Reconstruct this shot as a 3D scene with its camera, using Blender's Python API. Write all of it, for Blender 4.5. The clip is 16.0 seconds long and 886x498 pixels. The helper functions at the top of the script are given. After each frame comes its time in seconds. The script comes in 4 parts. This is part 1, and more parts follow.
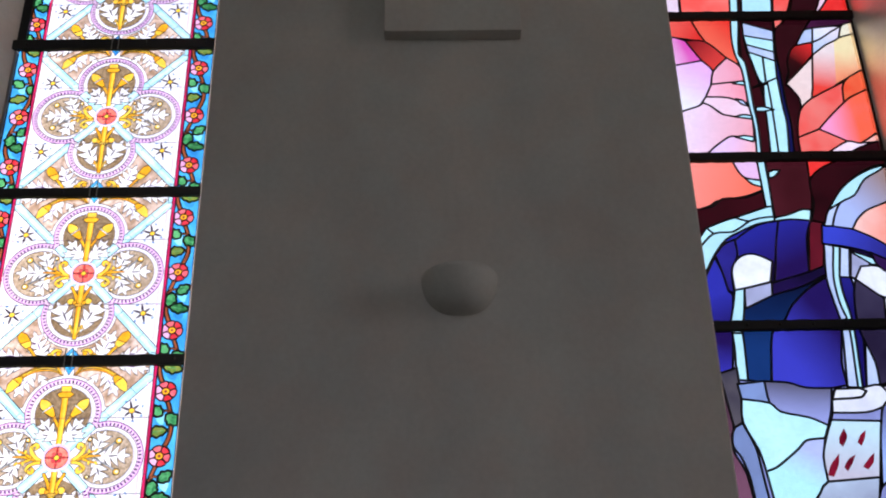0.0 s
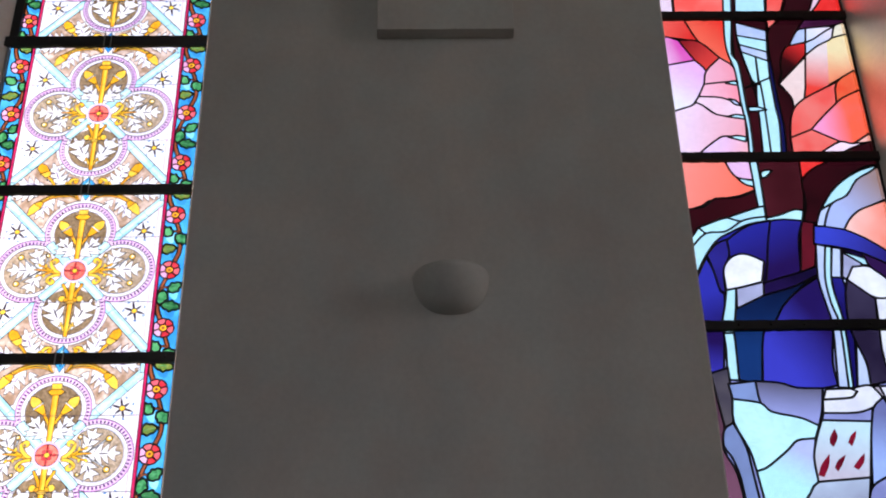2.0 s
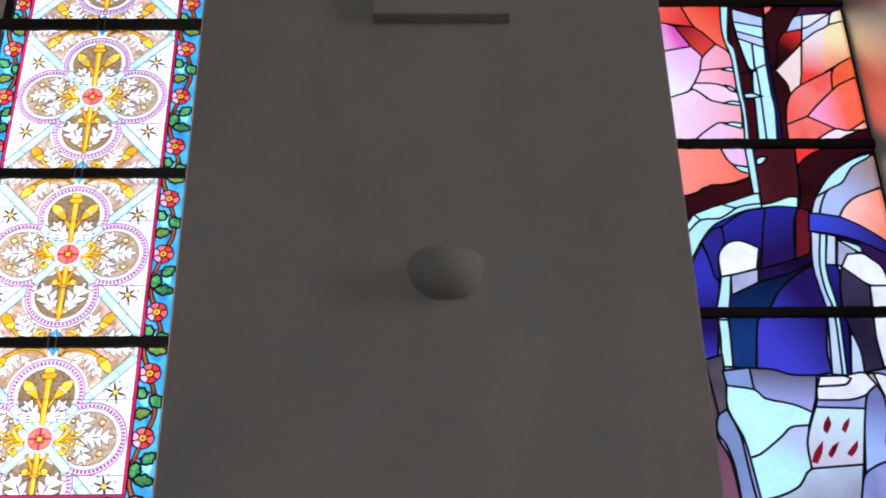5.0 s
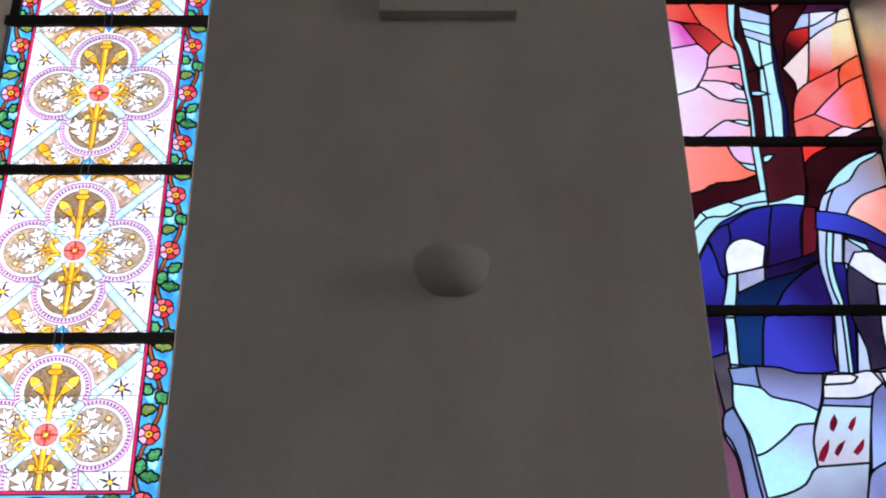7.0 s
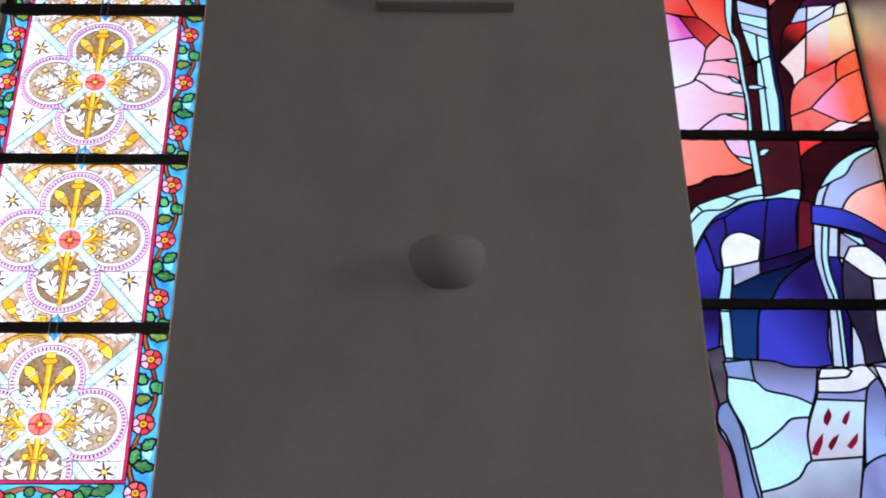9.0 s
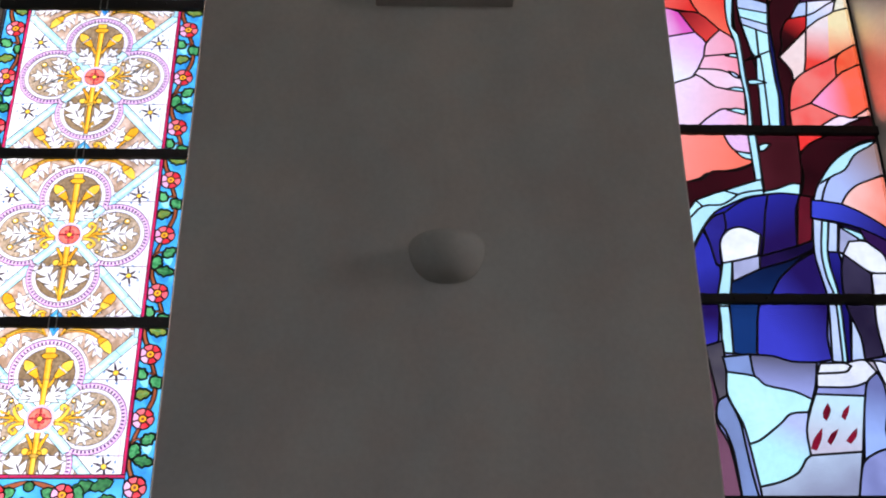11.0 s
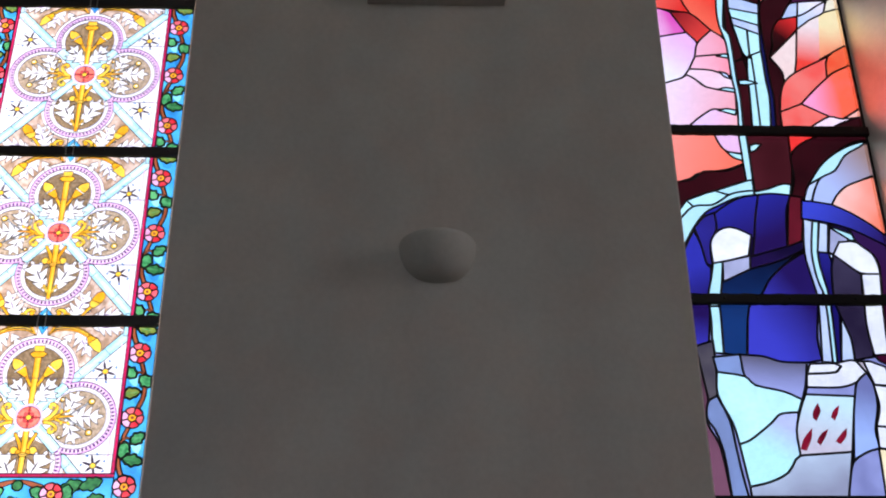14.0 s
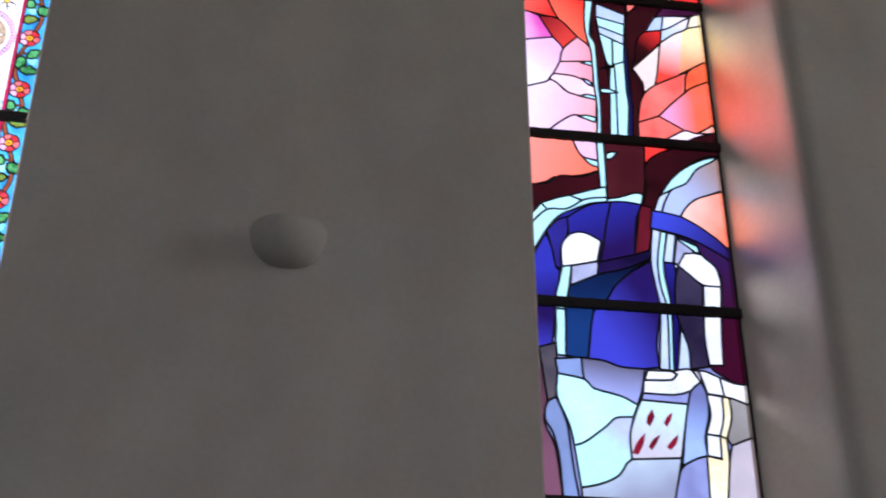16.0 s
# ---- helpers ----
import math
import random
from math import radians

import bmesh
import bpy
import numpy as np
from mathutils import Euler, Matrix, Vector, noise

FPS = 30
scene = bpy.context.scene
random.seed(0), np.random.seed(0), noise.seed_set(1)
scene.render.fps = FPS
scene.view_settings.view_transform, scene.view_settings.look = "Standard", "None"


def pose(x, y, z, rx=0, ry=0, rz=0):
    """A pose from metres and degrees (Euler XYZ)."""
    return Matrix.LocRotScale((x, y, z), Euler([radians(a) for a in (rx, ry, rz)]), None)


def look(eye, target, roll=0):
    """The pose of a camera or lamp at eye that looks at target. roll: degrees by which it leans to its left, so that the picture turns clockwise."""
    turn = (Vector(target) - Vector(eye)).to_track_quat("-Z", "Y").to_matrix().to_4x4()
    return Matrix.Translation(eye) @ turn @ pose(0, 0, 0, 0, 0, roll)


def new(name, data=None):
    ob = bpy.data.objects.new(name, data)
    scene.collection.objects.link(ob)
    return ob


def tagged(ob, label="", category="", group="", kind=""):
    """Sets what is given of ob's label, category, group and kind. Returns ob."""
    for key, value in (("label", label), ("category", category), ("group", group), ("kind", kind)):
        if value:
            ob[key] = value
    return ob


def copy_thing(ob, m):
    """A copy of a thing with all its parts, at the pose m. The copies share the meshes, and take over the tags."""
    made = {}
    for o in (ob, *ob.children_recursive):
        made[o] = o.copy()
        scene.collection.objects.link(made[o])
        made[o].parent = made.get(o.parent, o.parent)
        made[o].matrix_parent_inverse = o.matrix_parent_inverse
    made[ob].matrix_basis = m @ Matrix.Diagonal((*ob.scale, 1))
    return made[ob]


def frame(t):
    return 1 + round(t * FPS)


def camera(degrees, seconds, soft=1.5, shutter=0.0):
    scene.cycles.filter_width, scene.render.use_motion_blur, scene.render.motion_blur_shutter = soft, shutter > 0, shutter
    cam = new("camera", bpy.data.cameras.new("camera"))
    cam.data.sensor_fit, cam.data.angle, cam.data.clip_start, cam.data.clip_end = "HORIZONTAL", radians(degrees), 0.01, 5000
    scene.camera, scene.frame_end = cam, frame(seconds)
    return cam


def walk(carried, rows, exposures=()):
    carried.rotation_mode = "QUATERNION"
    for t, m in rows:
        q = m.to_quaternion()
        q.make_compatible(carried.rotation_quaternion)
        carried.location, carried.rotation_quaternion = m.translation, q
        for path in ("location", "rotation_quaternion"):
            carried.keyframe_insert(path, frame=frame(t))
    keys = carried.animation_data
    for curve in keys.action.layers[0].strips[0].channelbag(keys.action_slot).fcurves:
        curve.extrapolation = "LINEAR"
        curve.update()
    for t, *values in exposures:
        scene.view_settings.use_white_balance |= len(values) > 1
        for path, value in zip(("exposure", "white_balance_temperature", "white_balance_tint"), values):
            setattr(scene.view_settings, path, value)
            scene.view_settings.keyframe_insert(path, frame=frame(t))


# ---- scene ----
from mathutils.geometry import delaunay_2d_cdt

# ---------------------------------------------------------------- camera
cam = camera(39.12, 16.0, soft=1.95, shutter=0.3)
PATH = [
    (0.0, look((0.020, -4.456, 1.619), (0.101, -0.157, 4.171), -1.29)),
    (0.5, look((0.030, -4.463, 1.629), (0.110, -0.159, 4.173), -1.05)),
    (1.0, look((0.033, -4.461, 1.623), (0.107, -0.159, 4.171), -0.97)),
    (1.5, look((0.024, -4.455, 1.622), (0.127, -0.154, 4.170), -1.03)),
    (2.0, look((0.036, -4.455, 1.623), (0.135, -0.152, 4.168), -1.18)),
    (2.5, look((0.034, -4.449, 1.616), (0.160, -0.150, 4.166), -1.17)),
    (3.0, look((0.028, -4.449, 1.619), (0.152, -0.139, 4.151), -1.11)),
    (3.5, look((0.033, -4.440, 1.618), (0.159, -0.122, 4.137), -1.08)),
    (4.0, look((0.034, -4.440, 1.623), (0.168, -0.115, 4.129), -1.14)),
    (6.5, look((0.026, -4.444, 1.623), (0.127, -0.112, 4.118), -0.86)),
    (7.0, look((0.029, -4.439, 1.622), (0.131, -0.105, 4.113), -0.78)),
    (7.5, look((0.032, -4.435, 1.619), (0.138, -0.100, 4.108), -0.80)),
    (8.0, look((0.027, -4.433, 1.621), (0.157, -0.086, 4.088), -0.58)),
    (8.5, look((0.027, -4.431, 1.620), (0.157, -0.082, 4.084), -0.52)),
    (9.0, look((0.028, -4.437, 1.622), (0.148, -0.087, 4.085), -0.52)),
    (11.5, look((0.033, -4.431, 1.617), (0.151, -0.071, 4.061), -0.50)),
    (12.0, look((0.024, -4.425, 1.616), (0.181, -0.062, 4.055), -0.34)),
    (12.5, look((0.024, -4.422, 1.618), (0.185, -0.056, 4.049), -0.45)),
    (13.0, look((0.029, -4.424, 1.621), (0.193, -0.060, 4.055), -0.58)),
    (13.5, look((0.027, -4.432, 1.626), (0.188, -0.069, 4.062), -0.56)),
    (14.0, look((0.024, -4.429, 1.622), (0.187, -0.071, 4.067), -0.61)),
    (14.5, look((0.031, -4.430, 1.618), (0.202, -0.075, 4.069), -0.55)),
    (15.0, look((0.028, -4.433, 1.622), (0.212, -0.078, 4.072), -0.44)),
    (15.5, look((0.062, -4.435, 1.622), (0.409, -0.094, 4.078), -0.24)),
    (15.8, look((0.100, -4.447, 1.623), (0.625, -0.108, 4.053), -0.07)),
    (16.0, look((0.118, -4.436, 1.627), (0.784, -0.103, 4.034), -0.07)),
]
walk(cam, PATH, exposures=[(0.0, 1.79), (15.0, 1.84), (15.5, 2.0), (16.0, 2.11)])

# ---------------------------------------------------------------- plan
GLASS_Y = 0.35                      # the glass stands this far behind the face of the pier
PIER_L, PIER_R = -0.925, 1.187      # edges of the pier
L0, L1 = -1.966, -0.985             # glass of the ornamental window
R0, R1 = 1.200, 2.190               # glass of the pictorial window
SILL_L, SILL_R = 3.115, 3.170       # feet of the two windows
SPLAY = 0.27
TOP = 8.30
MID = -1.481                        # middle of the ornamental window
PITCH = 0.862                       # height of one ornamental panel

# ---------------------------------------------------------------- sky and lights
SUN_UP, SUN_TURN = 27.0, -52.0      # hazy sun, outside and to the west of the windows
world = bpy.data.worlds.new("sky")
scene.world = world
world.use_nodes = True
wn = world.node_tree
sky = wn.nodes.new("ShaderNodeTexSky")
sky.sky_type, sky.sun_disc = "NISHITA", False
sky.sun_elevation, sky.sun_rotation = radians(SUN_UP), radians(SUN_TURN)
sky.air_density, sky.dust_density, sky.ozone_density = 1.0, 6.0, 0.6
cloud = wn.nodes.new("ShaderNodeMix")      # thin bright overcast in front of the blue
cloud.data_type = "RGBA"
cloud.inputs[0].default_value = 0.78
cloud.inputs[7].default_value = (2.9, 2.95, 3.3, 1)
wn.links.new(sky.outputs[0], cloud.inputs[6])
wn.links.new(cloud.outputs[2], wn.nodes["Background"].inputs[0])
wn.nodes["Background"].inputs[1].default_value = 0.122
sun = new("sun", bpy.data.lights.new("sun", "SUN"))
sun.data.energy, sun.data.angle, sun.data.color = 4.3, radians(36), (1.0, 0.84, 0.80)
sun.matrix_world = look((math.sin(radians(SUN_TURN)) * math.cos(radians(SUN_UP)), math.cos(radians(SUN_TURN)) * math.cos(radians(SUN_UP)), math.sin(radians(SUN_UP))), (0, 0, 0))


def window_light(name, where, target, width, height, power, colour):
    data = bpy.data.lights.new(name, "AREA")
    data.shape, data.size, data.size_y, data.energy, data.color = "RECTANGLE", width, height, power, colour
    ob = new(name, data)
    ob.matrix_world = look(where, target)
    return ob


window_light("daylight_east", (11.8, -3.9, 6.0), (0, -2.5, 4.6), 2.0, 6.0, 39, (1.0, 0.865, 0.825))
window_light("daylight_south", (-4.2, -17.8, 6.4), (-0.5, 0, 4.6), 8.0, 6.5, 8.5, (1.0, 0.885, 0.86))


# ---------------------------------------------------------------- materials
def nodes_of(name):
    m = bpy.data.materials.new(name)
    m.use_nodes = True
    t = m.node_tree
    return m, t, t.nodes["Principled BSDF"], t.nodes["Material Output"]


def link(t, a, b):
    t.links.new(a, b)


def noise_node(t, coords, scale, detail=4.0, rough=0.55):
    n = t.nodes.new("ShaderNodeTexNoise")
    n.inputs["Scale"].default_value, n.inputs["Detail"].default_value, n.inputs["Roughness"].default_value = scale, detail, rough
    link(t, coords, n.inputs["Vector"])
    return n.outputs["Fac"]


def ramp(t, fac, stops):
    r = t.nodes.new("ShaderNodeValToRGB")
    while len(r.color_ramp.elements) < len(stops):
        r.color_ramp.elements.new(0.5)
    for e, (p, c) in zip(r.color_ramp.elements, stops):
        e.position, e.color = p, (*c, 1)
    link(t, fac, r.inputs[0])
    return r.outputs[0]


def mix(t, fac, a, b, mode="MIX"):
    n = t.nodes.new("ShaderNodeMix")
    n.data_type, n.blend_type = "RGBA", mode
    for sock, v in ((n.inputs[0], fac), (n.inputs[6], a), (n.inputs[7], b)):
        if isinstance(v, (int, float)):
            sock.default_value = v
        elif isinstance(v, tuple):
            sock.default_value = (*v, 1)
        else:
            link(t, v, sock)
    return n.outputs[2]


def plaster(name, colour, stain):
    """Painted lime plaster: trowel relief, faint blotches and drips."""
    m, t, p, out = nodes_of(name)
    co = t.nodes.new("ShaderNodeNewGeometry").outputs["Position"]
    stretched = t.nodes.new("ShaderNodeMapping")
    stretched.inputs["Scale"].default_value = (1, 1, 0.75)
    link(t, co, stretched.inputs[0])
    broad = noise_node(t, stretched.outputs[0], 1.7, 5)
    fine = noise_node(t, co, 38, 5, 0.6)
    c = mix(t, ramp(t, broad, [(0.35, (0, 0, 0)), (0.72, (1, 1, 1))]), colour, stain)
    tone = ramp(t, noise_node(t, co, 3.1, 3, 0.6), [(0.38, (1.0, 0.955, 0.925)), (0.62, (0.95, 0.985, 0.985))])
    c = mix(t, 0.9, c, tone, "MULTIPLY")
    c = mix(t, 0.12, c, ramp(t, fine, [(0.3, (0.35, 0.35, 0.35)), (0.7, (1, 1, 1))]), "MULTIPLY")
    link(t, c, p.inputs["Base Color"])
    p.inputs["Roughness"].default_value = 0.85
    p.inputs["Specular IOR Level"].default_value = 0.2
    b = t.nodes.new("ShaderNodeBump")
    b.inputs["Strength"].default_value, b.inputs["Distance"].default_value = 0.35, 0.004
    both = mix(t, 0.5, noise_node(t, stretched.outputs[0], 9, 6, 0.6), fine)
    link(t, both, b.inputs["Height"])
    link(t, b.outputs[0], p.inputs["Normal"])
    return m


def plain(name, colour, rough=0.6, metal=0.0, var=0.25, scale=14):
    m, t, p, out = nodes_of(name)
    co = t.nodes.new("ShaderNodeTexCoord").outputs["Object"]
    n = noise_node(t, co, scale, 5)
    dark = tuple(v * (1 - var) for v in colour)
    link(t, mix(t, n, dark, colour), p.inputs["Base Color"])
    p.inputs["Roughness"].default_value, p.inputs["Metallic"].default_value = rough, metal
    b = t.nodes.new("ShaderNodeBump")
    b.inputs["Strength"].default_value, b.inputs["Distance"].default_value = 0.3, 0.002
    link(t, n, b.inputs["Height"])
    link(t, b.outputs[0], p.inputs["Normal"])
    return m


GLASSES = {}


def glass(name, a, b=None, axis=(0, 0, 1), centre=0.0, spread=0.3, streak=6.0, warp=0.5, dim=1.0):
    """Coloured sheet glass: light passes through it tinted from a to b along an axis of the place, with streaks."""
    m, t, p, out = nodes_of(name)
    t.nodes.remove(p)
    b = b or tuple(v * 0.72 for v in a)
    a, b = tuple(v * dim for v in a), tuple(v * dim for v in b)
    co = t.nodes.new("ShaderNodeNewGeometry").outputs["Position"]
    n = noise_node(t, co, streak, 3)
    if spread:
        dot = t.nodes.new("ShaderNodeVectorMath")
        dot.operation, dot.inputs[1].default_value = "DOT_PRODUCT", axis
        link(t, co, dot.inputs[0])
        f = t.nodes.new("ShaderNodeMapRange")
        f.inputs[1].default_value, f.inputs[2].default_value = centre - spread / 2, centre + spread / 2
        link(t, dot.outputs["Value"], f.inputs[0])
        add = t.nodes.new("ShaderNodeMath")
        add.operation = "MULTIPLY_ADD"
        add.use_clamp = True
        add.inputs[1].default_value = warp
        sub = t.nodes.new("ShaderNodeMath")
        sub.operation, sub.inputs[1].default_value = "SUBTRACT", 0.5
        link(t, n, sub.inputs[0])
        link(t, sub.outputs[0], add.inputs[0])
        link(t, f.outputs[0], add.inputs[2])
        fac = add.outputs[0]
    else:
        fac = ramp(t, n, [(0.38, (0, 0, 0)), (0.66, (1, 1, 1))])
    seeds = noise_node(t, co, 70, 2)
    c = mix(t, fac, a, b)
    c = mix(t, 0.16, c, ramp(t, seeds, [(0.35, (0.5, 0.5, 0.5)), (0.65, (1, 1, 1))]), "MULTIPLY")
    info = t.nodes.new("ShaderNodeObjectInfo").outputs["Random"]
    c = mix(t, 1.0, c, ramp(t, info, [(0.0, (0.84, 0.84, 0.86)), (1.0, (1, 1, 1))]), "MULTIPLY")
    thru = t.nodes.new("ShaderNodeBsdfTransparent")
    link(t, c, thru.inputs[0])
    gloss = t.nodes.new("ShaderNodeBsdfGlossy")
    gloss.inputs["Roughness"].default_value = 0.12
    fr = t.nodes.new("ShaderNodeFresnel")
    fr.inputs[0].default_value = 1.45
    ms = t.nodes.new("ShaderNodeMixShader")
    link(t, fr.outputs[0], ms.inputs[0])
    link(t, thru.outputs[0], ms.inputs[1])
    link(t, gloss.outputs[0], ms.inputs[2])
    link(t, ms.outputs[0], out.inputs[0])
    GLASSES[name] = m
    return m


wall_paint = plaster("grey_white_plaster", (0.72, 0.695, 0.66), (0.585, 0.565, 0.545))
lamp_plaster = plaster("lamp_plaster", (0.66, 0.65, 0.62), (0.60, 0.585, 0.55))
lead = plain("lead", (0.032, 0.032, 0.042), 0.55, 0.6)
iron = plain("dark_iron", (0.030, 0.029, 0.031), 0.6, 0.5)
copper = plain("old_copper", (0.42, 0.40, 0.40), 0.4, 0.8)
stone = plain("stone_floor", (0.16, 0.15, 0.14), 0.5, 0.0, 0.3, 3)
ceiling_paint = plaster("ceiling_paint", (0.74, 0.72, 0.69), (0.68, 0.66, 0.63))

# pictorial window
glass("pale_rose", (1.0, 0.80, 0.92), (1.0, 0.62, 0.74), spread=0, streak=5)
glass("coral", (1.0, 0.11, 0.09), (1.0, 0.25, 0.21), spread=0, streak=5)
glass("scarlet", (0.85, 0.012, 0.014), (1.0, 0.06, 0.05), spread=0)
glass("vermilion", (1.0, 0.07, 0.04), (0.95, 0.035, 0.03), spread=0)
glass("magenta_fade", (0.95, 0.62, 0.90), (0.80, 0.10, 0.50), (1, 0, 0.25), 2.68, 0.12)
glass("lilac_fade", (0.92, 0.90, 1.0), (0.90, 0.50, 0.92), (0.6, 0, 0.8), 5.10, 0.26)
glass("rose", (1.0, 0.60, 0.76), (1.0, 0.34, 0.42), (1, 0, 0), 1.5, 0.2)
glass("pale_lilac", (1.0, 0.62, 0.92), (1.0, 0.56, 0.80), spread=0)
glass("maroon", (0.052, 0.005, 0.010), (0.024, 0.003, 0.006), spread=0, streak=3, dim=0.8)
glass("plum", (0.085, 0.006, 0.030), (0.030, 0.003, 0.016), spread=0, streak=3, dim=0.7)
glass("garnet", (0.16, 0.010, 0.022), (0.075, 0.006, 0.014), spread=0, streak=5)
glass("ice", (0.56, 0.94, 1.0), (0.48, 0.83, 0.97), spread=0, streak=4)
glass("pale_blue", (0.62, 0.74, 0.98), (0.48, 0.60, 0.88), spread=0, streak=7)
glass("deep_blue", (0.010, 0.012, 0.10), (0.02, 0.02, 0.20), spread=0, dim=0.6)
glass("sunrise", (1.0, 0.84, 0.46), (1.0, 0.09, 0.03), (0.15, 0, -1), -5.15, 0.26)
glass("peach_fade", (1.0, 0.78, 0.72), (1.0, 0.24, 0.15), (1, 0, -0.2), 1.13, 0.30)
glass("tangerine", (1.0, 0.10, 0.04), (1.0, 0.20, 0.08), spread=0)
glass("rose_fade", (1.0, 0.36, 0.62), (1.0, 0.14, 0.07), (1, 0, 0.1), 2.55, 0.14)
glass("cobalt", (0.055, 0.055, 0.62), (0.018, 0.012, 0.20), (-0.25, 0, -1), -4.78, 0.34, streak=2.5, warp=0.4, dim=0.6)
glass("violet", (0.028, 0.024, 0.26), (0.020, 0.010, 0.12), spread=0)
glass("midnight", (0.005, 0.010, 0.055), (0.014, 0.065, 0.28), (0, 0, -1), -4.1, 0.3, dim=0.6)
glass("indigo", (0.012, 0.006, 0.05), (0.03, 0.012, 0.12), spread=0, dim=0.6)
glass("dusk", (0.075, 0.060, 0.13), (0.030, 0.020, 0.06), spread=0, streak=4, dim=0.6)
glass("white_fade", (0.92, 0.95, 1.0), (0.78, 0.80, 0.95), spread=0, streak=8)
glass("grey_fade", (0.36, 0.38, 0.56), (0.52, 0.55, 0.80), spread=0, streak=5)
glass("steel", (0.24, 0.34, 0.64), (0.19, 0.25, 0.46), spread=0, streak=4)
glass("lavender_fade", (0.34, 0.38, 0.72), (0.20, 0.22, 0.46), spread=0, streak=4)
glass("glacier_fade", (0.62, 0.78, 0.95), (0.28, 0.30, 0.42), (0.3, 0, -1), -2.83, 0.3)
glass("mist", (0.56, 0.49, 0.55), (0.44, 0.40, 0.47), spread=0, streak=4)
glass("stone_grey", (0.36, 0.34, 0.34), (0.24, 0.22, 0.22), spread=0, streak=4)
glass("straw", (1.0, 0.95, 0.72), (1.0, 0.84, 0.50), spread=0, streak=8)

def faded(name, a, b, p, q, warp=0.25, streak=3.0, dim=1.0):
    """Flashed glass that turns from a at p to b at q; p and q in metres from the foot of the pictorial glass."""
    dx, dz = q[0] - p[0], q[1] - p[1]
    run = math.hypot(dx, dz)
    ax, az = dx / run, dz / run
    glass(name, a, b, (ax, 0, az), ax * (1.2 + (p[0] + q[0]) / 2) + az * (3.19 + (p[1] + q[1]) / 2), run, streak, warp, dim)


faded("ember", (0.85, 0.03, 0.03), (0.022, 0.003, 0.005), (0.765, 2.44), (0.665, 2.335))
faded("sunrise_pale", (1.0, 0.84, 0.80), (1.0, 0.07, 0.05), (0.80, 2.40), (0.77, 2.17))
faded("haze_fade", (0.62, 0.76, 1.0), (0.92, 0.86, 0.98), (0.78, 2.42), (0.90, 2.52))
glass("nightshade", (0.070, 0.012, 0.055), (0.035, 0.004, 0.020), spread=0, streak=4)
faded("aubergine", (0.032, 0.009, 0.070), (0.046, 0.003, 0.018), (0.92, 1.14), (0.95, 0.80))
faded("scarlet_fade", (1.0, 0.17, 0.13), (0.80, 0.03, 0.025), (0.0, 2.60), (0.22, 2.50))
faded("vermilion_fade", (1.0, 0.17, 0.10), (0.92, 0.045, 0.03), (0.22, 2.46), (0.37, 2.58))
faded("crimson_fade", (0.30, 0.012, 0.02), (0.86, 0.06, 0.05), (0.17, 2.46), (0.29, 2.33))
faded("blush", (1.0, 0.78, 0.97), (1.0, 0.44, 0.50), (0.10, 1.92), (0.38, 1.86))
faded("blush_low", (0.88, 0.62, 0.95), (1.0, 0.50, 0.55), (0.24, 1.80), (0.38, 1.76))
faded("salmon", (1.0, 0.30, 0.25), (1.0, 0.19, 0.12), (0.02, 1.68), (0.34, 1.60))
glass("trunk", (0.080, 0.011, 0.018), (0.048, 0.006, 0.010), spread=0, streak=3)
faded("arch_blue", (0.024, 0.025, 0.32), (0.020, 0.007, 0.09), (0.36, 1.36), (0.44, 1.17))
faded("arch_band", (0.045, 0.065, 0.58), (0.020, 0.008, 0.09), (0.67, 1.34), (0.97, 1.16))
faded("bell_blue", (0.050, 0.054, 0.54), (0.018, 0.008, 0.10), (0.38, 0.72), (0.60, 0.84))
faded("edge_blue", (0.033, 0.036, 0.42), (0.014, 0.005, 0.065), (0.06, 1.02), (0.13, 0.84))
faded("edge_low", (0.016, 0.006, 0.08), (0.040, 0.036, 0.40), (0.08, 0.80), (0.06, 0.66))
faded("slate_lilac", (0.12, 0.115, 0.18), (0.35, 0.39, 0.75), (0.40, 0.60), (0.38, 0.46))
glass("smoke", (0.055, 0.048, 0.072), (0.12, 0.105, 0.12), spread=0, streak=4)
faded("mauve_fade", (0.075, 0.032, 0.052), (0.19, 0.075, 0.125), (0.04, 0.50), (0.09, 0.16))
faded("lilac_ice", (0.52, 0.58, 0.92), (0.52, 0.95, 1.0), (0.40, 0.30), (0.32, 0.18))
faded("paper", (0.62, 0.88, 0.98), (0.62, 0.58, 0.68), (0.58, 0.40), (0.54, 0.19))
glass("drop_red", (0.26, 0.008, 0.030), (0.11, 0.004, 0.015), spread=0, streak=14)
faded("arch_pale", (0.46, 0.56, 0.92), (0.36, 0.25, 0.24), (0.76, 1.47), (0.99, 1.60))
faded("fold_blue", (0.16, 0.18, 0.40), (0.36, 0.50, 0.92), (0.76, 0.46), (0.72, 0.24))
